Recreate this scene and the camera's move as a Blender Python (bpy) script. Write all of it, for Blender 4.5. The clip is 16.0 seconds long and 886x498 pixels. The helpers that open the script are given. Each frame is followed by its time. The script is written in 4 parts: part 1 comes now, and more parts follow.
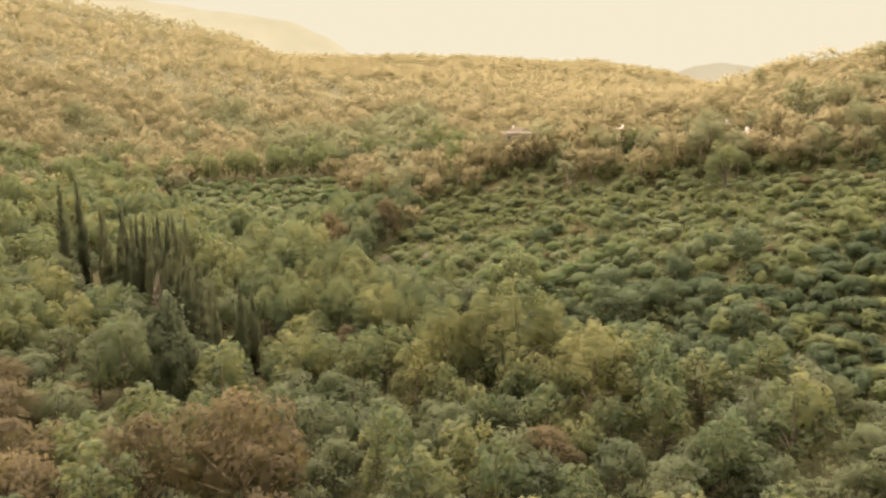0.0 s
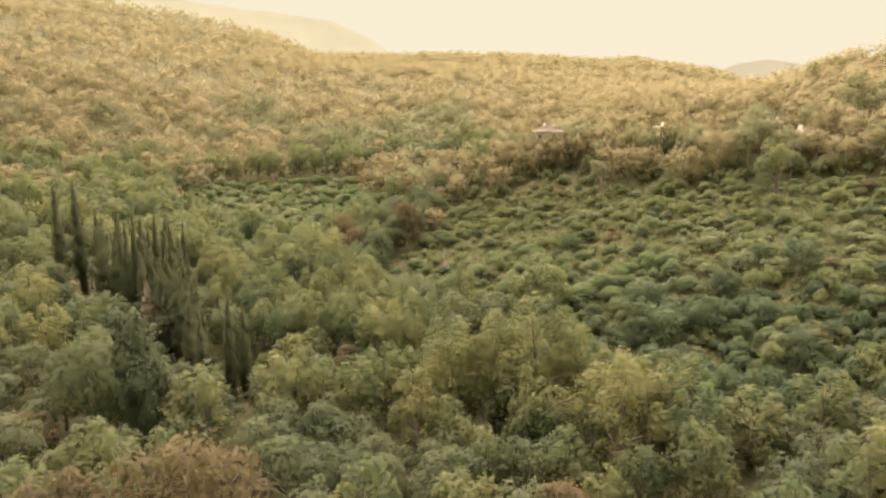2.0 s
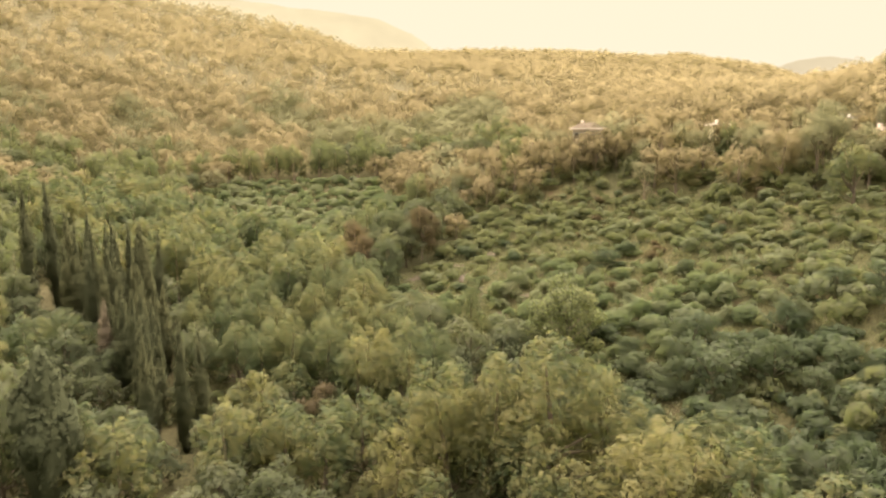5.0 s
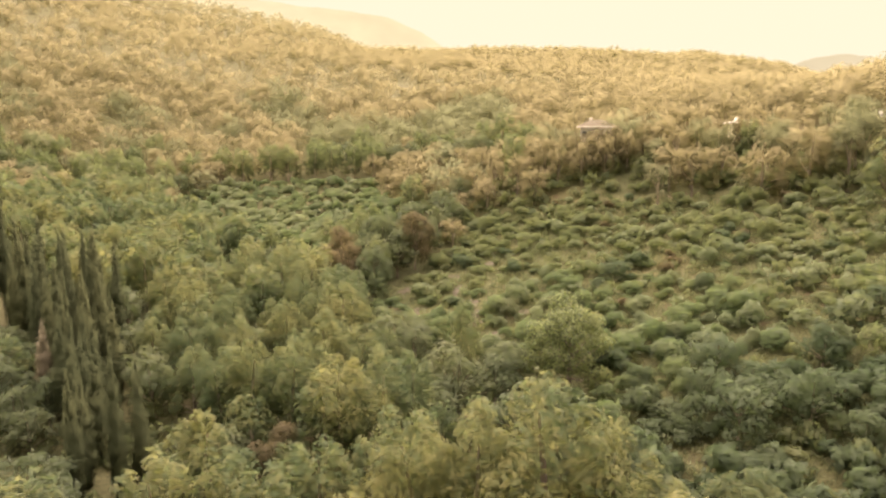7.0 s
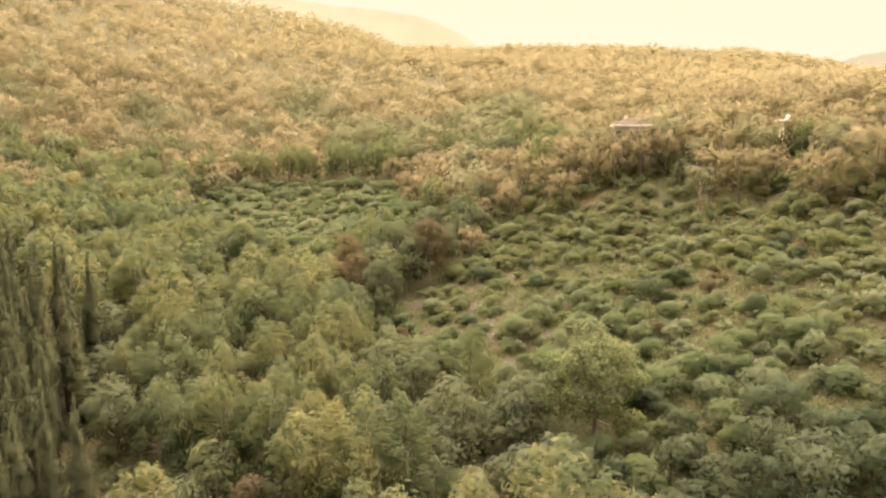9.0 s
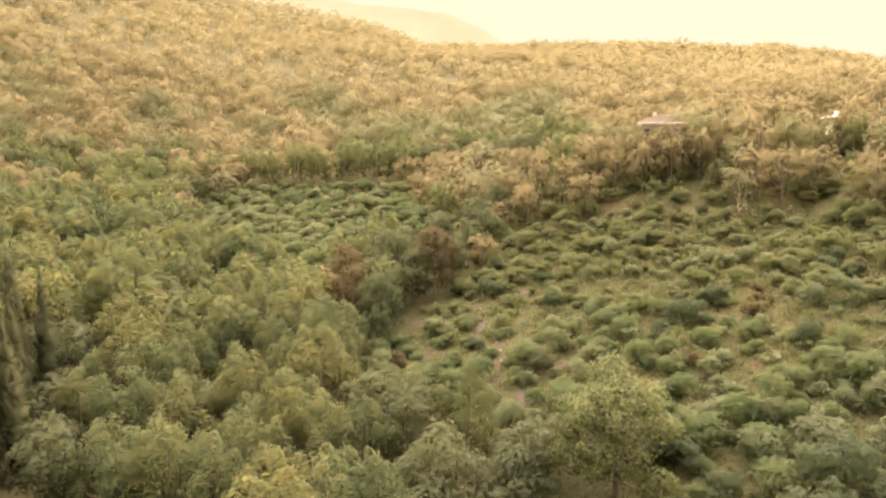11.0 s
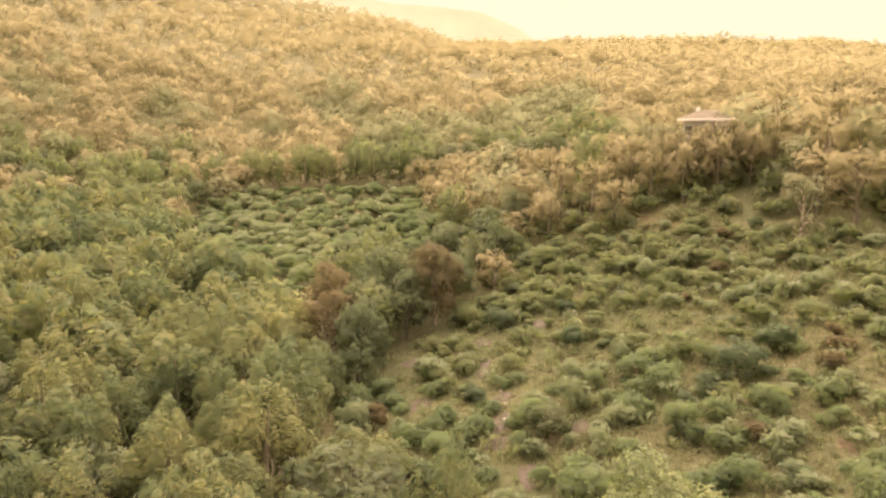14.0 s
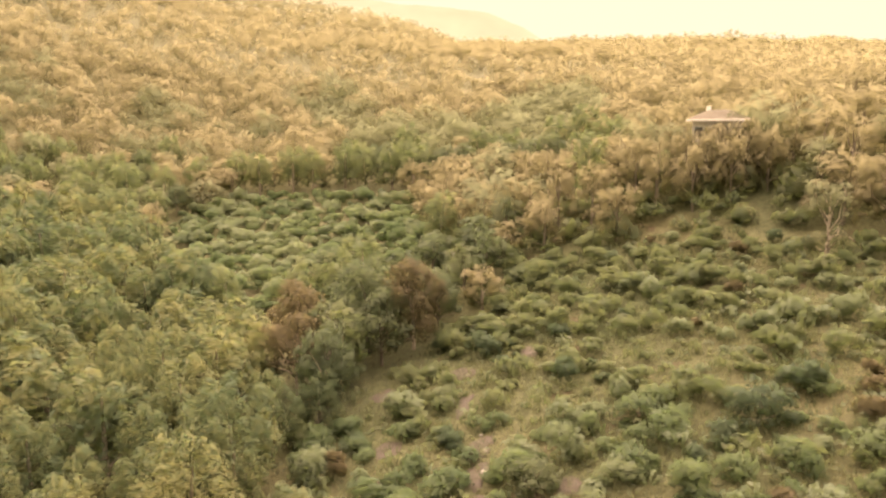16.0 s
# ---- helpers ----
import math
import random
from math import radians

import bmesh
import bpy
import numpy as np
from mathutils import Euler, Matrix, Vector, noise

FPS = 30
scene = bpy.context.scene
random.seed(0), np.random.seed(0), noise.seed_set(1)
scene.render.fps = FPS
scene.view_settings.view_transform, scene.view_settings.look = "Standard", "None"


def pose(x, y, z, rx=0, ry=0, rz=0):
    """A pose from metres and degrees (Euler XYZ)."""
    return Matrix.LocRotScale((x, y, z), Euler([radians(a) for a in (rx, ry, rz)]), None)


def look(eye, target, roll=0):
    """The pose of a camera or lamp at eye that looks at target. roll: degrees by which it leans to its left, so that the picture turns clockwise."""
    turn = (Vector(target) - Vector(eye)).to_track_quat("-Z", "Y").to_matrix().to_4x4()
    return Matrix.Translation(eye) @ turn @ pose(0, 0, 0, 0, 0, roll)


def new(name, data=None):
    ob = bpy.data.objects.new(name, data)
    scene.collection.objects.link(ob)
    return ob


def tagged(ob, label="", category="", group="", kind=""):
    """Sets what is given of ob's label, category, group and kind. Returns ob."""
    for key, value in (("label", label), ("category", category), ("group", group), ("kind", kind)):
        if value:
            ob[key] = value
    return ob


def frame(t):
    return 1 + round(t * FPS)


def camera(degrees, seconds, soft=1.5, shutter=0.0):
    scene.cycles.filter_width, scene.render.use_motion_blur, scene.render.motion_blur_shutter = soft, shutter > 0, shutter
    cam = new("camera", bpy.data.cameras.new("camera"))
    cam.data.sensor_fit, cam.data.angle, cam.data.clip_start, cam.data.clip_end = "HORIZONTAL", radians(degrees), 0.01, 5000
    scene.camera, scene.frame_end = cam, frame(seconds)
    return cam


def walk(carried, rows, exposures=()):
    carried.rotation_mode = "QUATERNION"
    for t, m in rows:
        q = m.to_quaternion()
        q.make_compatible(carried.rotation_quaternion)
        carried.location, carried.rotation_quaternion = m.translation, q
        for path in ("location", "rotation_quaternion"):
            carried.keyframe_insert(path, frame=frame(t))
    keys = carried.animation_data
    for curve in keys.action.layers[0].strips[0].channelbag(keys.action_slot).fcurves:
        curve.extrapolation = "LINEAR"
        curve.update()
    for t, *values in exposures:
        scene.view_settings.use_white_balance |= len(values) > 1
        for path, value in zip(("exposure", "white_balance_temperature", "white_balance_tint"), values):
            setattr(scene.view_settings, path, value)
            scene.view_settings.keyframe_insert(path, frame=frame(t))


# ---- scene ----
cam = camera(63.9, 16.0, soft=2.4, shutter=0.5)
PATH = [
    (0, (0.0, 0.0, 50.0), (0.017, 1.977, 49.697), -0.2),
    (0.5, (0.881, 2.767, 50.003), (0.873, 4.744, 49.7), -0.2),
    (1, (1.625, 5.186, 49.997), (1.595, 7.163, 49.692), -0.2),
    (1.5, (2.311, 7.969, 49.951), (2.256, 9.945, 49.646), -0.1),
    (2, (3.147, 10.475, 49.936), (3.058, 12.45, 49.63), -0.1),
    (2.5, (3.877, 13.313, 49.936), (3.757, 15.285, 49.629), -0.0),
    (3, (4.487, 15.811, 49.968), (4.348, 17.782, 49.659), 0.0),
    (3.5, (5.086, 18.462, 49.985), (4.929, 20.431, 49.675), 0.0),
    (4, (5.696, 21.099, 49.942), (5.518, 23.066, 49.632), 0.1),
    (6.5, (8.067, 34.406, 49.801), (7.828, 36.367, 49.489), 0.2),
    (7, (8.365, 37.046, 49.805), (8.121, 39.006, 49.492), 0.2),
    (7.5, (8.692, 39.735, 49.821), (8.427, 41.693, 49.508), 0.2),
    (8, (9.047, 42.491, 49.792), (8.754, 44.445, 49.478), 0.2),
    (8.5, (9.352, 45.158, 49.792), (9.035, 47.108, 49.479), 0.2),
    (9, (9.636, 47.833, 49.788), (9.296, 49.779, 49.474), 0.2),
    (11.5, (10.463, 61.193, 49.886), (10.038, 63.122, 49.567), 0.1),
    (12, (10.542, 63.786, 49.86), (10.106, 65.712, 49.541), 0.1),
    (12.5, (10.629, 66.499, 49.854), (10.185, 68.423, 49.535), 0.1),
    (13, (10.728, 69.222, 49.811), (10.269, 71.142, 49.492), 0.0),
    (13.5, (10.77, 71.834, 49.841), (10.288, 73.748, 49.521), -0.0),
    (14, (10.79, 74.475, 49.887), (10.287, 76.384, 49.567), -0.1),
    (14.5, (10.956, 77.138, 49.902), (10.429, 79.04, 49.581), -0.1),
    (15, (10.901, 79.65, 49.968), (10.377, 81.554, 49.648), -0.1),
    (15.5, (11.094, 81.956, 49.989), (10.569, 83.859, 49.67), -0.2),
    (16, (11.288, 83.834, 50.004), (10.764, 85.738, 49.687), -0.2),
]
walk(cam, [(t, look(eye, target, roll)) for t, eye, target, roll in PATH],
     exposures=[(0, 2.45, 6320, 14), (4, 2.57, 6360, 14), (9, 2.70, 6570, 17), (16, 2.78, 6920, 21)])

# ---------- light ----------
SUN_AZ, SUN_EL = -4.0, 58.0          # degrees from +y towards +x, and above the horizon
SUN_WAY = Vector((math.sin(radians(SUN_AZ)) * math.cos(radians(SUN_EL)), math.cos(radians(SUN_AZ)) * math.cos(radians(SUN_EL)), math.sin(radians(SUN_EL))))

world = bpy.data.worlds.new("evening_sky")
scene.world = world
world.use_nodes = True
wn, wl = world.node_tree.nodes, world.node_tree.links
wn.clear()
sky = wn.new("ShaderNodeTexSky")
sky.sky_type, sky.sun_disc = "NISHITA", False
sky.sun_elevation, sky.sun_rotation = radians(SUN_EL), radians(SUN_AZ)
sky.air_density, sky.dust_density, sky.ozone_density, sky.altitude = 1.4, 6.0, 1.0, 150
warm = wn.new("ShaderNodeMix")
warm.data_type, warm.blend_type = "RGBA", "MULTIPLY"
warm.inputs[0].default_value = 1.0
warm.inputs[7].default_value = (24.0, 19.0, 10.0, 1)
cap = wn.new("ShaderNodeMix")          # a milky evening sky: the haze evens it out at one brightness
cap.data_type, cap.blend_type = "RGBA", "DARKEN"
cap.inputs[0].default_value = 1.0
SKY_CAP = 1.70
cap.inputs[7].default_value = (SKY_CAP, SKY_CAP * 0.90, SKY_CAP * 0.645, 1)
bg = wn.new("ShaderNodeBackground")
bg.inputs[1].default_value = 0.10
wo = wn.new("ShaderNodeOutputWorld")
wl.new(sky.outputs[0], warm.inputs[6])
wl.new(warm.outputs[2], cap.inputs[6])
wl.new(cap.outputs[2], bg.inputs[0])
wl.new(bg.outputs[0], wo.inputs[0])

sun = new("sun", bpy.data.lights.new("sun", "SUN"))
sun.data.energy, sun.data.angle, sun.data.color = 5.0, radians(130.0), (1.0, 0.80, 0.67)
sun.matrix_world = look(SUN_WAY * 100, (0, 0, 0))


# ---------- materials ----------
def mat(name):
    m = bpy.data.materials.new(name)
    m.use_nodes = True
    m.node_tree.nodes.clear()
    return m, m.node_tree.nodes, m.node_tree.links


def ramp(nodes, stops):
    r = nodes.new("ShaderNodeValToRGB")
    while len(r.color_ramp.elements) < len(stops):
        r.color_ramp.elements.new(0.5)
    for e, (p, c) in zip(r.color_ramp.elements, stops):
        e.position, e.color = p, (*c, 1)
    return r


def noise_tex(nodes, links, scale, detail=3.0, source="Object", rough=0.55):
    n, tc = nodes.new("ShaderNodeTexNoise"), nodes.new("ShaderNodeTexCoord")
    n.inputs["Scale"].default_value, n.inputs["Detail"].default_value, n.inputs["Roughness"].default_value = scale, detail, rough
    if source == "World":
        geo = nodes.new("ShaderNodeNewGeometry")
        links.new(geo.outputs["Position"], n.inputs["Vector"])
    else:
        links.new(tc.outputs[source], n.inputs["Vector"])
    return n


def mixed(nodes, links, kind, a, b, fac):
    m = nodes.new("ShaderNodeMix")
    m.data_type, m.blend_type = "RGBA", kind
    for value, slot in ((fac, 0), (a, 6), (b, 7)):
        if isinstance(value, bpy.types.NodeSocket):
            links.new(value, m.inputs[slot])
        else:
            m.inputs[slot].default_value = value if slot == 0 else (*value, 1)
    return m.outputs[2]


SOFT_LEAF = 0.72                      # how far a leaf is lit as part of its bough rather than alone


def leaf_material(name, dark, mid, light, through_leaf=0.36, patch=0.10, gloss=0.12, loose=0.39, vary=0.36, soft=SOFT_LEAF):
    """Foliage: a tint for the tree, a patchy drift through the crown, a tint for each leaf; part of the light passes through."""
    m, n, l = mat(name)
    info, geo = n.new("ShaderNodeObjectInfo"), n.new("ShaderNodeNewGeometry")
    drift = noise_tex(n, l, patch, 3.0, "World")
    add = n.new("ShaderNodeMath")
    add.operation = "MULTIPLY_ADD"
    add.inputs[1].default_value = 0.20
    l.new(info.outputs["Random"], add.inputs[0])
    scaled = n.new("ShaderNodeMath")
    scaled.operation = "MULTIPLY_ADD"
    scaled.inputs[1].default_value, scaled.inputs[2].default_value = 1.3, -0.27
    l.new(drift.outputs["Fac"], scaled.inputs[0])
    l.new(scaled.outputs[0], add.inputs[2])
    leafy = n.new("ShaderNodeMath")
    leafy.operation = "MULTIPLY_ADD"
    leafy.inputs[1].default_value = vary
    l.new(geo.outputs["Random Per Island"], leafy.inputs[0])
    l.new(add.outputs[0], leafy.inputs[2])
    colour = ramp(n, [(0.05, dark), (0.55, mid), (1.0, light)])
    l.new(leafy.outputs[0], colour.inputs[0])
    p, tr, mx, out = (n.new(k) for k in ("ShaderNodeBsdfPrincipled", "ShaderNodeBsdfTranslucent", "ShaderNodeMixShader", "ShaderNodeOutputMaterial"))
    l.new(colour.outputs[0], p.inputs["Base Color"])
    bough, turn, face, blend, unit = (n.new(k) for k in ("ShaderNodeAttribute", "ShaderNodeVectorTransform", "ShaderNodeVectorMath", "ShaderNodeVectorMath", "ShaderNodeVectorMath"))
    bough.attribute_name = "bough"
    turn.vector_type, turn.convert_from, turn.convert_to = "NORMAL", "OBJECT", "WORLD"
    l.new(bough.outputs["Vector"], turn.inputs[0])
    face.operation, face.inputs[3].default_value = "SCALE", soft / (1 - soft)
    l.new(turn.outputs[0], face.inputs[0])
    blend.operation, unit.operation = "ADD", "NORMALIZE"
    l.new(face.outputs[0], blend.inputs[0])
    l.new(geo.outputs["Normal"], blend.inputs[1])
    l.new(blend.outputs[0], unit.inputs[0])
    l.new(unit.outputs[0], p.inputs["Normal"])
    p.inputs["Roughness"].default_value = 0.75
    p.inputs["Specular IOR Level"].default_value = gloss
    l.new(mixed(n, l, "MULTIPLY", colour.outputs[0], (1.3, 1.4, 0.9), 1.0), tr.inputs["Color"])
    mx.inputs[0].default_value = through_leaf
    l.new(p.outputs[0], mx.inputs[1])
    l.new(tr.outputs[0], mx.inputs[2])
    gap, mx2 = n.new("ShaderNodeBsdfTransparent"), n.new("ShaderNodeMixShader")      # a spray is not closed: light falls between its leaves
    gap.inputs["Color"].default_value = (1.0, 1.0, 0.92, 1)
    mx2.inputs[0].default_value = loose
    l.new(mx.outputs[0], mx2.inputs[1])
    l.new(gap.outputs[0], mx2.inputs[2])
    l.new(mx2.outputs[0], out.inputs[0])
    return m


def plain_material(name, a, b, scale, rough=0.85, bump=0.3, source="Object"):
    m, n, l = mat(name)
    big, fine = noise_tex(n, l, scale, 4.0, source), noise_tex(n, l, scale * 9, 5.0, source)
    base = mixed(n, l, "MIX", a, b, big.outputs["Fac"])
    shade = ramp(n, [(0.25, (0.72, 0.72, 0.72)), (0.75, (1.15, 1.15, 1.15))])
    l.new(fine.outputs["Fac"], shade.inputs[0])
    p, bm, out = (n.new(k) for k in ("ShaderNodeBsdfPrincipled", "ShaderNodeBump", "ShaderNodeOutputMaterial"))
    l.new(mixed(n, l, "MULTIPLY", base, shade.outputs[0], 1.0), p.inputs["Base Color"])
    p.inputs["Roughness"].default_value = rough
    bm.inputs["Strength"].default_value = bump
    l.new(fine.outputs["Fac"], bm.inputs["Height"])
    l.new(bm.outputs[0], p.inputs["Normal"])
    l.new(p.outputs[0], out.inputs[0])
    return m


def ground_material():
    """Dry grass and low herbs, with bare reddish earth showing in patches."""
    m, n, l = mat("rough_grassland")
    big, patch, fine = noise_tex(n, l, 0.05, 4, "World"), noise_tex(n, l, 0.21, 5, "World"), noise_tex(n, l, 2.5, 6, "World", 0.7)
    grass = ramp(n, [(0.3, (0.046, 0.052, 0.028)), (0.5, (0.066, 0.067, 0.036)), (0.75, (0.094, 0.082, 0.046))])
    l.new(big.outputs["Fac"], grass.inputs[0])
    bare = ramp(n, [(0.62, (0, 0, 0)), (0.70, (1, 1, 1))])
    l.new(patch.outputs["Fac"], bare.inputs[0])
    base = mixed(n, l, "MIX", grass.outputs[0], (0.066, 0.048, 0.033), bare.outputs[0])
    geo, away = n.new("ShaderNodeNewGeometry"), n.new("ShaderNodeVectorMath")
    away.operation = "DISTANCE"
    away.inputs[1].default_value = (42, 122, 35)
    l.new(geo.outputs["Position"], away.inputs[0])
    floor = n.new("ShaderNodeMapRange")          # leaf litter under the woods
    floor.inputs[1].default_value, floor.inputs[2].default_value = 62, 100
    l.new(away.outputs["Value"], floor.inputs[0])
    base = mixed(n, l, "MIX", base, (0.084, 0.080, 0.046), floor.outputs[0])
    speck = ramp(n, [(0.3, (0.45, 0.45, 0.42)), (0.7, (1.35, 1.35, 1.2))])
    l.new(fine.outputs["Fac"], speck.inputs[0])
    p, bm, out = (n.new(k) for k in ("ShaderNodeBsdfPrincipled", "ShaderNodeBump", "ShaderNodeOutputMaterial"))
    l.new(mixed(n, l, "MULTIPLY", base, speck.outputs[0], 1.0), p.inputs["Base Color"])
    p.inputs["Roughness"].default_value, p.inputs["Specular IOR Level"].default_value = 1.0, 0.08
    bm.inputs["Strength"].default_value, bm.inputs["Distance"].default_value = 0.8, 0.4
    l.new(fine.outputs["Fac"], bm.inputs["Height"])
    l.new(bm.outputs[0], p.inputs["Normal"])
    l.new(p.outputs[0], out.inputs[0])
    return m


PLANE_LEAF = leaf_material("plane_leaf", (0.026, 0.042, 0.026), (0.056, 0.076, 0.039), (0.128, 0.124, 0.052), 0.34, 0.10, 0.12, vary=0.44)
SPREAD_LEAF = leaf_material("spreading_leaf", (0.049, 0.064, 0.030), (0.091, 0.107, 0.049), (0.155, 0.159, 0.069), 0.34, 0.10, 0.12, 0.22)
OAK_LEAF = leaf_material("oak_leaf", (0.031, 0.042, 0.025), (0.054, 0.067, 0.038), (0.087, 0.095, 0.051))
RUST_LEAF = leaf_material("rusty_leaf", (0.040, 0.036, 0.022), (0.066, 0.055, 0.031), (0.098, 0.078, 0.042), loose=0.28)
CYPRESS_LEAF = leaf_material("cypress_needle", (0.029, 0.034, 0.019), (0.041, 0.047, 0.025), (0.059, 0.063, 0.031), 0.06, 0.1, 0.0, 0.2)
DEAD_LEAF = leaf_material("dry_needle", (0.064, 0.055, 0.037), (0.086, 0.074, 0.049), (0.110, 0.094, 0.062), 0.2, 0.1, 0.2)
DARK_LEAF = leaf_material("conifer_needle", (0.026, 0.033, 0.020), (0.039, 0.047, 0.026), (0.053, 0.061, 0.033), 0.06, 0.1, 0.0, 0.05)
SHRUB_LEAF = leaf_material("shrub_leaf", (0.041, 0.062, 0.037), (0.069, 0.093, 0.051), (0.108, 0.128, 0.070), 0.50, loose=0.44, vary=0.5, soft=0.58)
PALE_SHRUB_LEAF = leaf_material("silvery_leaf", (0.055, 0.075, 0.048), (0.090, 0.109, 0.066), (0.137, 0.153, 0.091), loose=0.44, vary=0.5, soft=0.58)
DEEP_LEAF = leaf_material("deep_green_leaf", (0.028, 0.041, 0.023), (0.044, 0.061, 0.035), (0.068, 0.083, 0.049), 0.36, 0.10, 0.10)
# Distance haze put into the leaf colour: pale, warm, little contrast.
HAZED_WOOD_LEAF = leaf_material("hazed_wood_leaf", (0.129, 0.114, 0.071), (0.154, 0.134, 0.082), (0.180, 0.154, 0.093), 0.22, 0.05, 0.0, 0.56, 0.05, 0.90)
# A greener step of the same painted haze, between valley and hill.
HAZED_SLOPE_LEAF = leaf_material("hazed_slope_leaf", (0.091, 0.097, 0.059), (0.113, 0.116, 0.071), (0.138, 0.136, 0.083), 0.22, 0.05, 0.0, 0.56, 0.06, 0.90)
SCRUB_LEAF = leaf_material("scrub_leaf", (0.045, 0.062, 0.036), (0.077, 0.094, 0.051), (0.120, 0.128, 0.069), 0.50, 0.3, loose=0.44, vary=0.5, soft=0.58)
GRASS_LEAF = leaf_material("grass_blade", (0.055, 0.068, 0.033), (0.078, 0.086, 0.042), (0.110, 0.109, 0.056), 0.40, 0.15)
BARK = plain_material("bark", (0.085, 0.066, 0.048), (0.15, 0.118, 0.086), 1.2, 0.9, 0.6)
PALE_BARK = plain_material("pale_bark", (0.19, 0.15, 0.11), (0.30, 0.25, 0.19), 1.0, 0.9, 0.5)
GROUND = ground_material()
TILE = plain_material("roof_tile", (0.115, 0.098, 0.066), (0.165, 0.140, 0.096), 0.8, 1.0, 0.3)
PLASTER = plain_material("plaster", (0.68, 0.62, 0.52), (0.78, 0.73, 0.64), 0.6, 0.9, 0.1)
SHEET = plain_material("sheet_metal", (0.20, 0.195, 0.18), (0.28, 0.27, 0.25), 0.7, 0.95, 0.1)
WHITE = plain_material("white_paint", (0.78, 0.76, 0.70), (0.85, 0.83, 0.78), 0.6, 0.6, 0.05)
DARK_GLASS = plain_material("window_glass", (0.03, 0.035, 0.04), (0.05, 0.05, 0.055), 0.5, 0.08, 0.0)
STONE = plain_material("pale_stone", (0.15, 0.135, 0.11), (0.22, 0.20, 0.165), 2.0, 0.9, 0.4)


# ---------- the lie of the land ----------
def spline(u):
    a = np.abs(u)
    return np.where(a < 1, 2 / 3 - a * a + a ** 3 / 2, np.where(a < 2, (2 - a) ** 3 / 6, 0))


def lattice(x, y, x0, y0, step, heights):
    """A smooth surface over a lattice of control heights."""
    h = np.array(heights, float)
    by = spline((y[:, None] - y0) / step - np.arange(h.shape[0]))
    bx = spline((x[:, None] - x0) / step - np.arange(h.shape[1]))
    return np.einsum("nj,ni,ji->n", by, bx, h)


VALLEY = [
    [94, 69, 41, 18, 23, 55, 97, 138],
    [89, 77, 58, 18, 19, 65, 101, 133],
    [88, 76, 68, 17, 7, 70, 97, 128],
    [101, 80, 58, 9, 30, 67, 91, 126],
    [131, 92, 46, 23, 68, 84, 107, 127],
    [172, 118, 85, 74, 70, 50, 82, 113],
    [203, 136, 97, 90, 95, 69, 66, 88],
    [207, 160, 116, 100, 104, 87, 76, 77],
]
FOLDS = [
    [2.4, 2.4, 2.6, 2.4, 2.2, 4.5, 7.6, 10.0],
    [3.6, 3.5, 3.1, 1.3, -1.9, 0.8, 5.0, 7.9],
    [4.1, 3.5, 1.9, -1.0, -2.2, 0.6, 3.5, 5.0],
    [3.0, 2.0, 0.2, -1.3, 1.1, 1.3, 0.9, 0.8],
    [-0.2, -0.7, -1.0, 0.3, 1.8, -1.7, -2.8, -2.7],
    [-4.2, -3.0, -1.7, 1.0, 2.6, -1.7, -3.6, -2.7],
    [-7.4, -2.1, 1.2, 1.0, 0.3, -2.1, -2.5, 0.7],
]


def bump(x, y, cx, cy, sx, sy, h):
    return h * np.exp(-((x - cx) / sx) ** 2 - ((y - cy) / sy) ** 2)


SKY_BEARING = [-0.62, -0.52, -0.389, -0.273, -0.219, -0.165, -0.056, 0.075, 0.176, 0.207, 0.253, 0.315, 0.362, 0.42, 0.7]
SKY_SLOPE = [0.200, 0.1887, 0.166, 0.1398, 0.114, 0.1115, 0.113, 0.1105, 0.103, 0.1075, 0.100, 0.092, 0.078, 0.06, 0.05]


def land(x, y):
    """The ground's height: the valley and its folds, and behind them the long slopes that climb to the skyline ridges."""
    x, y = np.atleast_1d(x).astype(float), np.atleast_1d(y).astype(float)
    near = np.clip(y, -180, 420)
    nx = np.where(y > 420, x * 420 / np.maximum(y, 420), x)
    z = lattice(np.clip(nx, -360, 360), near, -420, -240, 120, VALLEY) + lattice(nx, near, -140, 0, 40, FOLDS)
    z += bump(nx, near, 20, 190, 22, 16, 5) - bump(nx, near, 92, 285, 42, 42, 6) + bump(nx, near, 125, 274, 18, 30, 4) - bump(nx, near, 165, 370, 60, 45, 8)
    way = x / np.maximum(y, 420)
    reach = np.interp(way, [-0.3, -0.12], [780, 1300])
    crest = 44 + reach * np.interp(way, SKY_BEARING, SKY_SLOPE)
    u = np.clip((y - 420) / (reach - 420), 0, 1)
    z = (1 - u) * z + u * crest
    z -= np.clip(y - reach, 0, 500) * 0.22
    roll = 5 * np.sin(x / 37 + np.sin(y / 61)) * np.sin(y / 43)
    return z + roll * np.clip((np.hypot(x, y) - 350) / 300, 0, 1) * (1 - 0.8 * u)


def land_at(x, y):
    return float(land(x, y)[0])


def grid_line(near0, near1, step, far0, far1, n):
    inner = np.arange(near0, near1 + 0.1, step)
    a = near0 - (near0 - far0) * np.linspace(0, 1, n + 1)[1:][::-1] ** 2
    b = near1 + (far1 - near1) * np.linspace(0, 1, n + 1)[1:] ** 2
    return np.concatenate([a, inner, b])


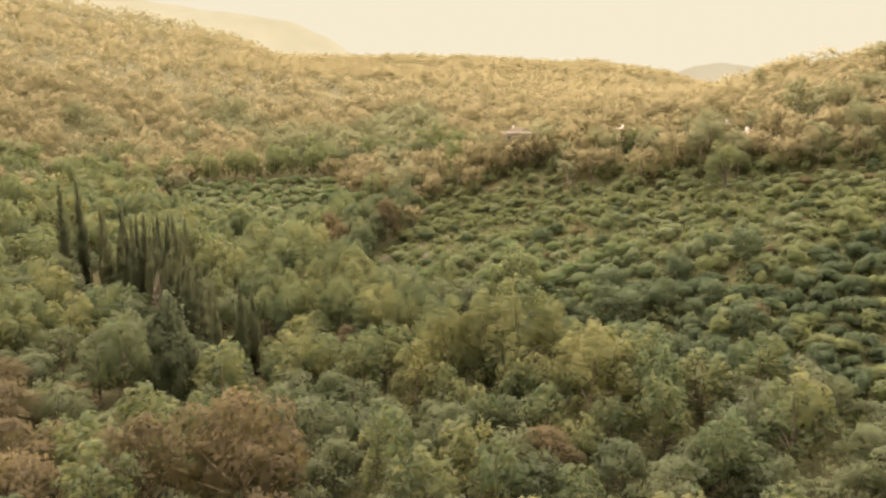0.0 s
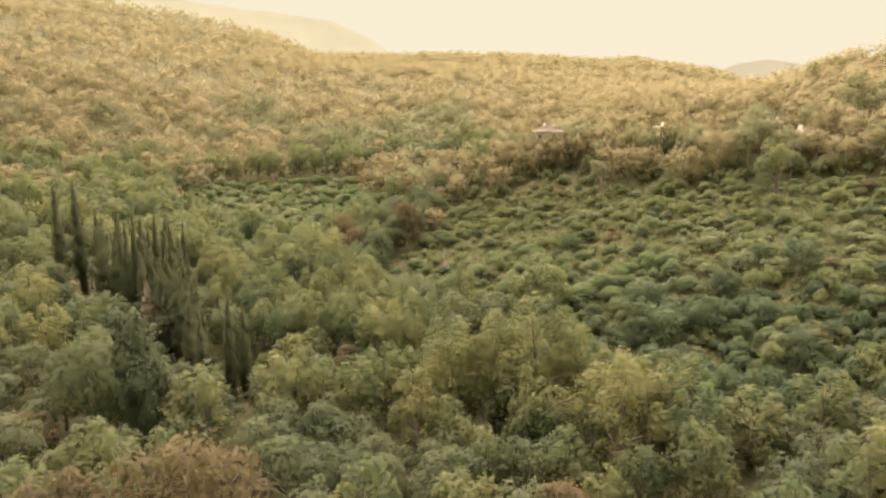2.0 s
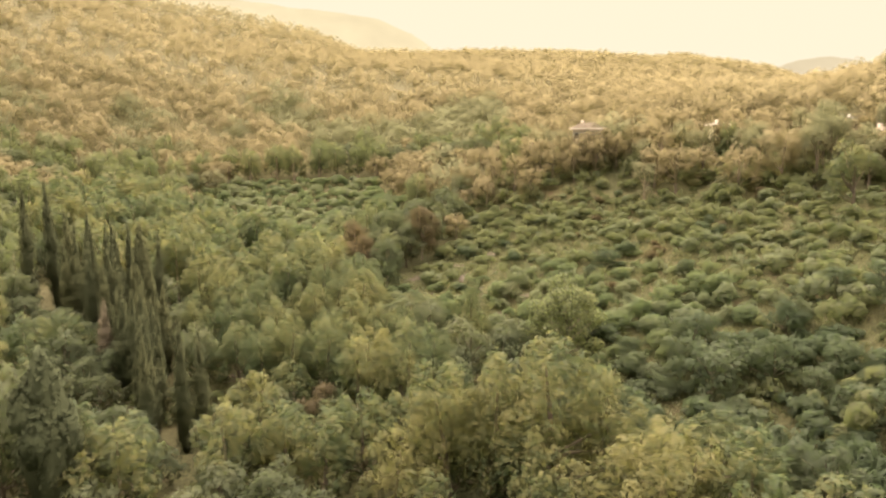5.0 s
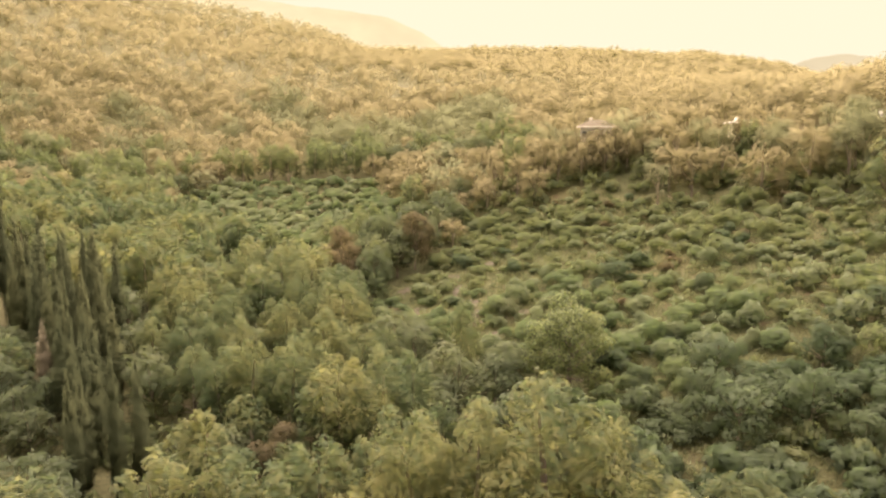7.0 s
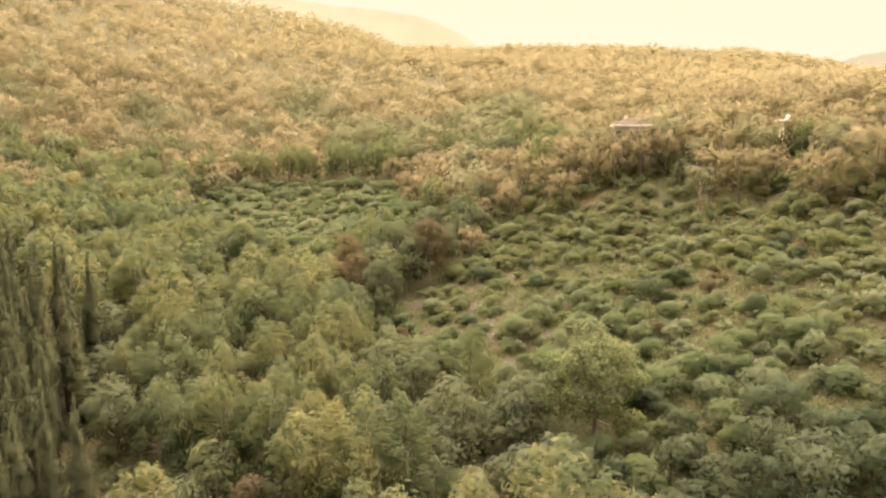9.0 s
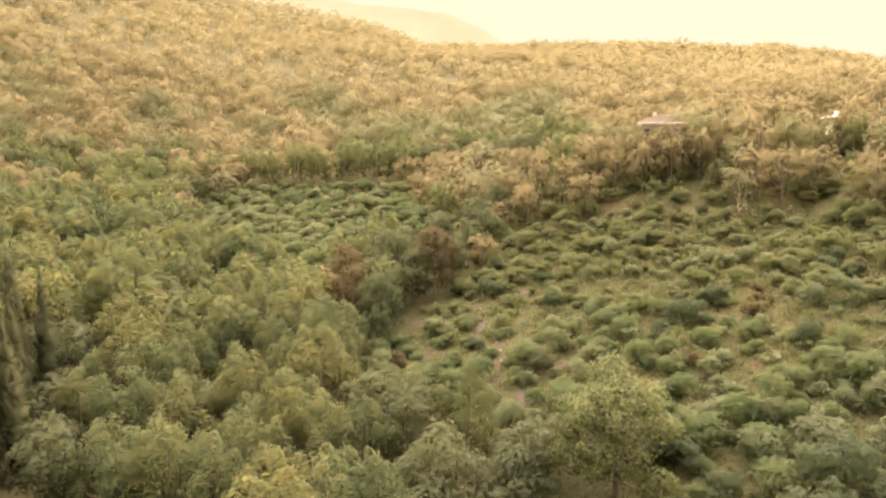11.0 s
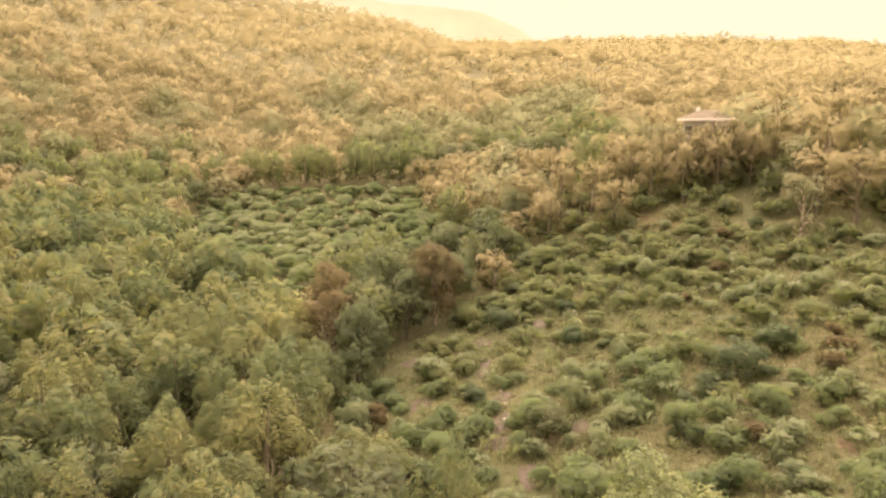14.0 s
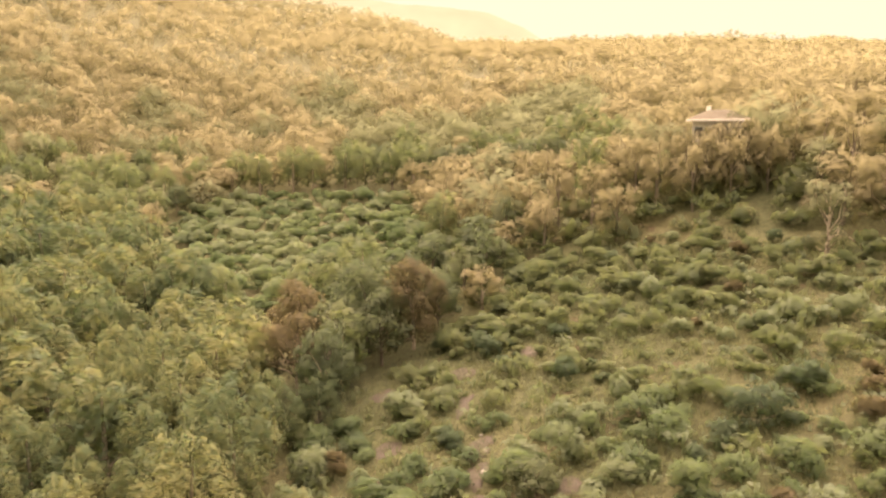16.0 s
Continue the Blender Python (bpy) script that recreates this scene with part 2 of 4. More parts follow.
def build_ground():
    xs, ys = grid_line(-128, 128, 4, -3800, 3800, 56), grid_line(20, 260, 4, -3800, 4400, 64)
    gx, gy = np.meshgrid(xs, ys)
    z = land(gx.ravel(), gy.ravel())
    rng = np.random.default_rng(5)
    z = z + rng.normal(0, 0.05, len(z)) * (np.hypot(gx.ravel(), gy.ravel() - 120) < 260)
    v = np.stack([gx.ravel(), gy.ravel(), z], 1)
    nx, ny = len(xs), len(ys)
    i = (np.arange(ny - 1)[:, None] * nx + np.arange(nx - 1)).ravel()
    f = np.stack([i, i + 1, i + nx + 1, i + nx], 1)
    return tagged(mesh_object("ground", v, f, GROUND, smooth=True), "sloping valley ground of dry grass and bare reddish earth", "ground", kind="structure")


# ---------- mesh helpers ----------
def mesh_data(name, v, f, material, smooth=False):
    me = bpy.data.meshes.new(name)
    v, f = np.asarray(v, np.float32), np.asarray(f, np.int32)
    k, lean = f.shape[1], np.ascontiguousarray(v[:, 3:])
    v = np.ascontiguousarray(v[:, :3])
    me.vertices.add(len(v))
    me.vertices.foreach_set("co", v.ravel())
    me.loops.add(f.size)
    me.loops.foreach_set("vertex_index", f.ravel())
    me.polygons.add(len(f))
    me.polygons.foreach_set("loop_start", np.arange(0, f.size, k, dtype=np.int32))
    me.polygons.foreach_set("loop_total", np.full(len(f), k, np.int32))
    if smooth:
        me.polygons.foreach_set("use_smooth", np.ones(len(f), bool))
    me.update(calc_edges=True)
    if lean.shape[1] == 3:            # foliage carries the way its bough faces
        me.attributes.new("bough", "FLOAT_VECTOR", "POINT").data.foreach_set("vector", lean.ravel())
    me.materials.append(material)
    return me


def mesh_object(name, v, f, material, smooth=False):
    return new(name, mesh_data(name, v, f, material, smooth))


def part(name, bm, material, parent, label=""):
    """Links a bmesh, or ready mesh data, as one mesh under a thing or a part."""
    if isinstance(bm, bmesh.types.BMesh):
        me = bpy.data.meshes.new(name)
        bm.to_mesh(me)
        bm.free()
        me.materials.append(material)
    else:
        me = bm
    ob = new(name, me)
    ob.parent = parent
    return tagged(ob, label)


def joined(pieces):
    """Several (vertices, faces) as one."""
    vs, fs, n = [], [], 0
    for v, f in pieces:
        vs.append(v)
        fs.append(f + n)
        n += len(v)
    return np.concatenate(vs), np.concatenate(fs)


def ball(level):
    bm = bmesh.new()
    bmesh.ops.create_icosphere(bm, subdivisions=level, radius=1)
    v = np.array([p.co[:] for p in bm.verts])
    f = np.array([[p.index for p in q.verts] for q in bm.faces])
    bm.free()
    return v, f


BALLS = {n: ball(n) for n in (1, 2)}


def tube(points, radii, sides=6):
    """A tapered stem along a line of points, as triangles."""
    p, v = np.array(points, float), []
    for i in range(len(p)):
        way = p[min(i + 1, len(p) - 1)] - p[max(i - 1, 0)]
        way /= np.linalg.norm(way)
        a = np.cross(way, (0.31, 0.95, 0.05))
        a /= np.linalg.norm(a)
        b = np.cross(way, a)
        t = np.arange(sides) * 2 * np.pi / sides
        v.append(p[i] + radii[i] * (np.cos(t)[:, None] * a + np.sin(t)[:, None] * b))
    f = []
    for i in range(len(p) - 1):
        for k in range(sides):
            q, r = i * sides + k, i * sides + (k + 1) % sides
            f += [(q, r, r + sides), (q, r + sides, q + sides)]
    return np.concatenate(v), np.array(f)


def leaves(rng, lobes, count, size, spread=0.9, upright=0.0, stray=0.12):
    """Small folded leaf sprays over the lobes' skins, each of two triangles, thinned where lobes overlap."""
    c, r = np.array([q[0] for q in lobes]), np.array([q[1] for q in lobes])
    share = np.prod(r, 1) ** (2 / 3)
    pick = rng.choice(len(c), count * 2, p=share / share.sum())
    d = rng.normal(size=(count * 2, 3))
    d[:, 2] += 0.35
    d /= np.linalg.norm(d, axis=1)[:, None]
    pos = c[pick] + d * r[pick] * np.where(rng.random((count * 2, 1)) < stray, rng.uniform(0.8, 1.45, (count * 2, 1)), rng.uniform(0.86, 1.10, (count * 2, 1)))
    inside = np.zeros(count * 2, bool)
    for k in range(len(c)):
        inside |= (np.linalg.norm((pos - c[k]) / r[k], axis=1) < 0.80) & (pick != k)
    pos, d = pos[~inside][:count], d[~inside][:count]
    n = len(pos)
    nor = d + rng.normal(0, spread, (n, 3))
    nor /= np.linalg.norm(nor, axis=1)[:, None]
    way = rng.normal(size=(n, 3))
    way[:, 2] += upright * 6
    way -= (way * nor).sum(1)[:, None] * nor
    way /= np.linalg.norm(way, axis=1)[:, None]
    side = np.cross(nor, way)
    s = size * rng.uniform(0.6, 1.35, (n, 1))
    tip, half, fold = way * s, side * s * (0.52 - 0.25 * upright), nor * s * 0.18
    v = np.stack([pos - tip, pos + half + fold, pos + tip, pos - half + fold], 1).reshape(-1, 3)
    i = np.arange(n)[:, None] * 4
    f = np.concatenate([i + [0, 1, 2], i + [0, 2, 3]])
    return v, f


def cores(rng, lobes, level, shrink=0.78, rough=0.16):
    """The leafy mass within each lobe, uneven all over."""
    out = []
    bv, bf = BALLS[level]
    for c, r in lobes:
        out.append((np.array(c) + bv * np.array(r) * shrink * (1 + rng.normal(0, rough, (len(bv), 1))), bf))
    return joined(out)


def faced(foliage, lobes, whole=0.45):
    """Foliage with the way each leaf faces as part of its bough and of the whole crown, in three more columns."""
    v, f = foliage
    c, r = np.array([q[0] for q in lobes]), np.array([q[1] for q in lobes])
    best, near = np.full(len(v), 1e9), np.zeros((len(v), 3))
    for k in range(len(c)):
        u = (v - c[k]) / r[k]
        d = (u * u).sum(1)
        hit = d < best
        best[hit], near[hit] = d[hit], u[hit] / np.sqrt(d[hit])[:, None]
    low, high = v.min(0), v.max(0)
    out = (v - (low + (high - low) * (0.5, 0.5, 0.35))) / (high - low)
    out /= np.linalg.norm(out, axis=1)[:, None] + 1e-6
    return np.column_stack([v, near * (1 - whole) + out * whole]), f


def moved(v, m):
    """Foliage with its facings, turned and set in place."""
    a = np.array(m.to_3x3())
    return np.column_stack([v[:, :3] @ a.T + np.array(m.translation), v[:, 3:] @ (a / np.linalg.norm(a, axis=0)).T])


def crown_lobes(rng, kind, h, w):
    """Centres and radii of a crown's lobes for a tree of height h and width w."""
    lobes = []
    if kind == "plane":               # tall, several rising boughs of foliage
        lean, boughs = rng.uniform(0, 2 * np.pi), 13
        for k in range(boughs):
            a = lean + k * 2.4 + rng.normal(0, 0.2)
            u = 0.18 + 0.62 * k / (boughs - 1)
            reach, s = w * 0.5 * min(0.80, 1.7 * (1.08 - u)) * rng.uniform(0.6, 1.0), w * rng.uniform(0.115, 0.165)
            x, y, z = reach * np.cos(a), reach * np.sin(a), h * u
            for grow, rise, inward in ((1.0, 0.0, 1.0), (0.74, 0.95, 0.92), (0.45, 1.65, 0.86)):      # each bough rises to a tip
                lobes.append(((x * inward + rng.normal(0, 0.12 * s), y * inward + rng.normal(0, 0.12 * s), z + rise * s), (s * grow, s * grow, s * grow * rng.uniform(0.8, 1.1))))
        lobes.append(((0, 0, h * 0.55), (w * 0.22, w * 0.22, h * 0.26)))
        lobes.append(((rng.normal(0, 0.3), rng.normal(0, 0.3), h * 0.91), (w * 0.09, w * 0.09, h * 0.09)))
    elif kind == "oak":               # a broad uneven dome
        for k in range(34):
            el, a = rng.uniform(-0.7, 1.45), rng.uniform(0, 2 * np.pi)
            s, out = w * rng.uniform(0.075, 0.165), rng.uniform(0.24, 0.47)
            lobes.append(((w * out * np.cos(el) * np.cos(a), w * out * np.cos(el) * np.sin(a), h * (0.46 + out * np.sin(el))), (s, s, s * rng.uniform(0.7, 1.05))))
        lobes.append(((0, 0, h * 0.5), (w * 0.29, w * 0.29, h * 0.26)))
    elif kind == "thin":              # a slim woodland tree with the leaves kept high
        for k in range(10):
            u, a = rng.uniform(0.22, 0.95), rng.uniform(0, 2 * np.pi)
            s = w * rng.uniform(0.15, 0.24)
            lobes.append(((w * 0.28 * np.cos(a), w * 0.28 * np.sin(a), h * u), (s, s, s * 0.9)))
        lobes.append(((0, 0, h * 0.72), (w * 0.26, w * 0.26, h * 0.2)))
    elif kind == "cypress":           # a slender column that tapers to a point
        for k in range(24):
            u = 0.04 + 0.92 * k / 23
            s = w * 0.5 * min(1, 0.55 + 1.6 * u, (1.03 - u) * 1.9) * rng.uniform(0.8, 1.18)
            lobes.append(((rng.normal(0, 0.10), rng.normal(0, 0.10), h * u), (s, s, h * 0.11)))
    elif kind == "dome":              # a dense evergreen egg
        for k in range(12):
            u, a = rng.uniform(0.08, 0.85), rng.uniform(0, 2 * np.pi)
            reach, s = w * 0.30 * np.sin(np.pi * (0.2 + 0.75 * u)), w * (0.22 - 0.10 * u)
            lobes.append(((reach * np.cos(a), reach * np.sin(a), h * u), (s, s, h * 0.12)))
        lobes.append(((0, 0, h * 0.42), (w * 0.36, w * 0.36, h * 0.40)))
        lobes.append(((0, 0, h * 0.72), (w * 0.22, w * 0.22, h * 0.27)))
    else:                             # a low rounded shrub
        for k in range(9):
            el, a = rng.uniform(0.0, 1.4), rng.uniform(0, 2 * np.pi)
            s = w * rng.uniform(0.13, 0.24)
            lobes.append(((w * 0.28 * np.cos(el) * np.cos(a), w * 0.28 * np.cos(el) * np.sin(a), h * (0.32 + 0.36 * np.sin(el))), (s, s, s * rng.uniform(0.7, 1.0) * h / w * 1.1)))
    return lobes


def stem(rng, kind, h, w, lobes, limbs=9):
    """Trunk and limbs: tapered, slightly bent, with a limb to each of the outer lobes."""
    base = h * (0.022 if kind != "shrub" else 0.03)
    lean = rng.normal(0, 0.03 * h, 2)
    if kind == "cypress":
        base, lean = 0.011 * h, lean * 0
    top = 0.8 * h
    line = [(lean[0] * u * u, lean[1] * u * u, top * u - 0.5 * (u == 0)) for u in (0, 0.25, 0.5, 0.75, 1)]
    out = [tube(line, [base * 1.25, base, base * 0.75, base * 0.5, base * 0.2], 7)]
    for c, r in lobes[:limbs] if kind != "cypress" else ():
        u = max(0.18, min(0.62, c[2] / h * 0.62))
        a = np.array((lean[0] * u * u, lean[1] * u * u, top * u))
        b = np.array(c) - (0, 0, 0.2 * r[2])
        m = (a + b) / 2 + rng.normal(0, 0.04 * h, 3) * (1, 1, 0.4) + (0, 0, 0.02 * h)
        out.append(tube([a, m, b], [base * 0.5, base * 0.34, base * 0.12], 5))
    v, f = joined(out)
    roots, n = [], len(out[0][0])
    for limb, _ in out[1:]:           # each limb is rooted in the trunk
        k = int(np.linalg.norm(out[0][0] - limb[0], axis=1).argmin())
        roots.append((k, n, n + 1))
        n += len(limb)
    return v, np.concatenate([f, np.array(roots)]) if roots else f


# ---------- prototypes ----------


def tree_kind(name, kind, h, w, count, size, leaf, bark, seed, level=1, label="", group="", upright=0.0, spread=0.5):
    """One pattern tree: an empty at the foot, with its trunk and its crown; trees are copied from it."""
    rng = np.random.default_rng(seed)
    lobes = crown_lobes(rng, kind, h, w)
    inner = [(c, tuple(0.6 * q for q in r)) for c, r in lobes]
    core = cores(rng, lobes, level, 0.78 if kind == "cypress" else 0.92, 0.2) if kind in ("cypress", "dome") else leaves(rng, inner, count // 4, size * 1.6, 0.8)
    foliage = joined([core, leaves(rng, lobes, count, size, spread, upright, 0.05 if upright else 0.2)])
    return dict(name=name, h=h, w=w, trunk=mesh_data("trunk", *stem(rng, kind, h, w, lobes, 9 if count > 500 else 4), bark, True),
                crown=mesh_data("crown", *faced(foliage, lobes), leaf, True), label=label, group=group)


def plant(pattern, x, y, scale=1.0, tall=1.0, turn=None, sink=0.15, label="", rng=random):
    """A tree of that pattern, standing on the ground."""
    foot = new(pattern["name"])
    foot.empty_display_size = 0.5
    turn = rng.uniform(0, 360) if turn is None else turn
    foot.matrix_world = pose(x, y, land_at(x, y) - sink, rng.uniform(-2, 2), rng.uniform(-2, 2), turn) @ Matrix.Diagonal((scale, scale, scale * tall, 1))
    part("trunk", pattern["trunk"], None, foot)
    part("crown", pattern["crown"], None, foot)
    return tagged(foot, label or pattern["label"], "tree", pattern["group"])


PLANES = [tree_kind("plane_tree", "plane", 11, 7.6, 1100, 0.32, PLANE_LEAF, BARK, 20 + k, 1, "tall broadleaf tree with fresh yellow-green foliage in the valley", "valley trees") for k in range(5)]
FINE_PLANES = [tree_kind("plane_tree", "plane", 11, 7.6, 3600, 0.18, PLANE_LEAF, BARK, 30 + k, 1, "tall broadleaf tree with fresh yellow-green foliage in the valley", "valley trees") for k in range(4)]
OAKS = [tree_kind("oak_tree", "oak", 8.5, 8.0, 1100, 0.315, OAK_LEAF, BARK, 40 + k, 1, "olive-green oak with a broad lumpy crown", "valley trees") for k in range(4)]
RUSTS = [tree_kind("rusty_oak", "oak", 8.5, 8.4, 1800, 0.25, RUST_LEAF, PALE_BARK, 60 + k, 1, "oak with brownish, rust-tinged foliage and a domed crown", "valley trees") for k in range(3)]
MID_PLANES = [tree_kind("broadleaf_tree", "plane", 9.5, 6.8, 400, 0.50, SCRUB_LEAF, PALE_BARK, 80 + k, 1, "olive-green broadleaf tree among the wood", "wood trees") for k in range(3)]
MID_OAKS = [tree_kind("woodland_oak", "oak", 7.5, 7.2, 270, 0.52, HAZED_WOOD_LEAF, BARK, 90 + k, 1, "olive-brown oak in the hillside wood, haze painted into its leaf colour", "wood trees") for k in range(4)]
VALLEY_OAKS = [tree_kind("woodland_oak", "oak", 7.5, 7.2, 300, 0.50, OAK_LEAF, BARK, 95 + k, 1, "dark olive-green oak in the valley wood", "wood trees") for k in range(4)]
THINS = [tree_kind("edge_tree", "thin", 7.5, 4.6, 500, 0.28, HAZED_SLOPE_LEAF, BARK, 100 + k, 1, "slim tree with a bare trunk at the wood's edge", "wood edge trees") for k in range(4)]
CYPRESSES = [tree_kind("cypress", "cypress", 16, 2.0, 1500, 0.21, CYPRESS_LEAF, BARK, 110 + k, 1, "slender dark columnar cypress", "cypress row", 1.0, 0.6) for k in range(3)]
DRY_CYPRESS = tree_kind("dry_cypress", "cypress", 10, 2.0, 1200, 0.17, DEAD_LEAF, BARK, 120, 1, "withered reddish-brown cypress beside the green ones", "cypress row", 1.0, 0.6)
CONIFER = tree_kind("dark_conifer", "dome", 10.5, 5.4, 2600, 0.20, DARK_LEAF, BARK, 121, 2, "dense dark evergreen with an egg-shaped crown")


# ---------- where things stand ----------
def inside(x, y, ring):
    hit = False
    for (x0, y0), (x1, y1) in zip(ring, ring[1:] + ring[:1]):
        if (y0 > y) != (y1 > y) and x < x0 + (y - y0) / (y1 - y0) * (x1 - x0):
            hit = not hit
    return hit


CLEARING = [(17, 90), (28, 79.5), (35, 71), (46, 62), (90, 55), (110, 100), (100, 128), (62, 150), (46, 158), (34, 164), (14, 172), (-4, 172), (-5, 158), (-13, 146), (-17, 140), (-13.5, 127), (-8, 122), (5, 112)]
MEADOW = [(-82, 214), (-76, 196), (-60, 178), (-46, 164), (-24, 162), (-17, 176), (-23, 200), (-36, 222), (-50, 228), (-74, 228)]

GAPS = [[(46.5, 193), (53.5, 193), (46.5, 162), (40.5, 162)], [(75, 198), (83, 198), (72, 166), (64, 166)], [(69, 168), (76.5, 168), (73, 160), (67, 160)]]


def in_gap(x, y):
    """Where the wood opens before a house."""
    return any(inside(x, y, ring) for ring in GAPS)


def in_view(x, y, room=8):
    """Within the ground that the flight overlooks."""
    return y > 40 and -max(0.64 * y, 1.087 * y - 102) - room < x < 0.63 * y + room


taken = []


def stand(pattern, x, y, scale=1.0, tall=1.0, label=""):
    taken.append((x, y, pattern["w"] * scale * 0.5))
    return plant(pattern, x, y, scale, tall, label=label)


build_ground()

# The cypress row: x, y, height
for k, (x, y, h) in enumerate([(-42, 113.5, 17), (-44.4, 111, 16), (-44, 115, 16), (-48, 116, 16), (-48.7, 112, 15.5), (-52.7, 117, 16.5), (-55.4, 118, 16.5),
                               (-38, 108, 14), (-63.2, 120, 18.5), (-61.2, 122.8, 19.6), (-46.5, 113.5, 14), (-40, 110.5, 14.5), (-50.5, 114.5, 15), (-36, 106, 11), (-57, 121, 14)]):
    stand(CYPRESSES[k % 3], x, y, 1.0, h / 16)
for k, (x, y, h) in enumerate([(-40.8, 108, 13.5), (-39, 105.5, 13), (-38.6, 102, 13.5), (-36, 100.5, 12), (-34.6, 97, 12.5), (-32.4, 95.5, 11), (-31, 92, 11.5), (-29, 90, 10),
                               (-46, 117.5, 16), (-50, 118, 15), (-41.5, 115.5, 15.5), (-53.5, 114, 13), (-43, 108.5, 13)]):
    stand(CYPRESSES[(k + 1) % 3], x, y, 0.9, h / 16 / 0.9)
for x, y, h in [(-25, 88.5, 13.5), (-27.6, 87, 11.5), (-23.8, 90, 12)]:
    stand(CYPRESSES[1], x, y, 0.8, h / 16 / 0.8)
for k, (x, y, h) in enumerate([(-42.8, 106, 13), (-40.2, 103.6, 12), (-37.2, 103.8, 13), (-36.4, 98.2, 11.5), (-33.4, 98.6, 11.5), (-30.4, 93.8, 10.5), (-44.6, 109, 14), (-47.4, 109.6, 13.5), (-49.6, 112.6, 14)]):
    stand(CYPRESSES[k % 3], x, y, 0.95, h / 16 / 0.95)
stand(DRY_CYPRESS, -40.5, 101, 1.0, 1.0)
stand(CONIFER, -28.2, 73.5, 1.12, 1.25)

# Tall broadleaf trees of the valley floor: x, y, height of the top, width
def grown(pattern, x, y, top, w, label=""):
    """A tree whose top reaches that height."""
    k = w / pattern["w"]
    return stand(pattern, x, y, k, (top - land_at(x, y)) / pattern["h"] / k, label)


for k, (x, y, top, w) in enumerate([(10, 82.8, 34.4, 11.5), (5.1, 80.8, 33, 9.4), (1.6, 80.4, 32.5, 9.4), (-3.9, 94.2, 32.2, 8.8), (16.4, 71.6, 31.6, 10.4), (22.9, 83, 28.3, 7.4),
                                    (-21, 99.6, 29.9, 6.4), (-16.2, 126.6, 33.3, 8.4), (-13.9, 117.6, 32.8, 8), (-19.6, 114, 31.3, 7.4), (-28.3, 109.2, 30.6, 7.4), (-22.3, 129.2, 33.4, 8.2),
                                    (-8.6, 120.4, 29, 6), (-47.2, 137.7, 35.7, 8.6), (-9.2, 107, 30.4, 6.5), (-1.8, 97.4, 31.2, 6), (0.9, 112.4, 32.5, 5.2)]):
    grown(FINE_PLANES[k % 4], x, y, top, w)
for k, (x, y, top, w) in enumerate([(27.6, 70.8, 28.6, 8.6), (23.8, 55.2, 28.4, 6.8), (-3.7, 57, 28.2, 6.6), (-14.2, 86.2, 26.4, 6), (-13, 82.6, 27.4, 6), (4.8, 54.7, 26.4, 6),
                                    (-48.4, 143.4, 33.9, 8), (-57.9, 155.4, 35.6, 8.6), (-57, 172.2, 34.9, 8.6), (-35.7, 157.6, 29.6, 6.4)]):
    grown(PLANES[(k + 2) % 5], x, y, top, w)
for k, (x, y, h, w) in enumerate([(-27, 126, 10.5, 8.5), (-23, 135, 10.5, 8.5), (-31, 118, 9.5, 8), (-36, 130, 10, 9), (34, 72, 8, 7), (32, 60, 9, 8), (-5, 119, 6, 5), (-30, 141, 9, 8), (-44, 138, 9, 9), (-38, 148, 8, 8)]):
    stand(PLANES[k % 5], x, y, w / 7.6, h / 11 / (w / 7.6))
grown(OAKS[0], 16.2, 58.2, 24.8, 7)
grown(OAKS[3], -34.1, 75.7, 32.4, 9)
SPREADING = tree_kind("plane_tree", "oak", 10.2, 10.2, 4400, 0.20, SPREAD_LEAF, BARK, 37, 1, "spreading yellow-green tree with a bare trunk on the slope", "valley trees")
stand(SPREADING, 12.6, 108)
stand(OAKS[1], 5.5, 127.2, 0.48, 0.75, "low bushy olive-green tree with a round crown in the clearing")
# Rust-tinged oaks: x, y, height, width
for k, (x, y, h, w) in enumerate([(-15.8, 53.8, 13.0, 10.5), (-23.2, 51.2, 11.4, 9), (-29.5, 47, 9, 8.5), (-34, 54, 8.5, 8), (-12, 47, 8, 7), (-10.6, 151.8, 10, 7.5), (-19.6, 143, 8.6, 6.8), (-22.4, 150, 9.6, 8),
                                  (-40, 62, 8, 8), (-12, 92, 6.5, 6), (4, 95, 5.5, 5), (10, 60, 7, 7)]):
    stand(RUSTS[k % 3], x, y, w / 8.4, h / 8.5 / (w / 8.4))
stand(OAKS[1], -14.6, 139.2, 0.8, 1.25)
stand(OAKS[2], -15.6, 152, 0.95, 1.28)
stand(OAKS[0], -18.6, 156, 0.9, 1.25)
stand(FINE_PLANES[2], -14.2, 136.6, 0.62, 0.8)
for k, (x, y) in enumerate([(17.2, 180.6), (19.6, 181.2), (22.0, 180.4), (24.4, 181.4), (26.6, 180.2)]):
    stand(MID_OAKS[k % 4], x, y, 0.62, (51.3 - land_at(x, y)) / 7.5 / 0.62)

stand(OAKS[0], -13, 148.6, 0.85, 1.2)
stand(OAKS[3], -17.2, 147.2, 0.85, 1.2)
stand(OAKS[2], -9.4, 156.5, 0.85, 1.0)
for k, (x, y, top) in enumerate([(46.6, 184, 54.2), (48.2, 183.4, 54.2), (50.2, 182.6, 54.4), (52.2, 184.6, 54.6), (49.2, 185.2, 54.3), (75.2, 188.5, 54.6), (77, 188, 54.3), (79, 188.6, 54.9), (81, 189.4, 55)]):
    stand(MID_OAKS[k % 4], x, y, 0.55, (top - land_at(x, y)) / 7.5 / 0.55)
grown(MID_PLANES[1], 49.4, 180.5, 53.4, 5.2)
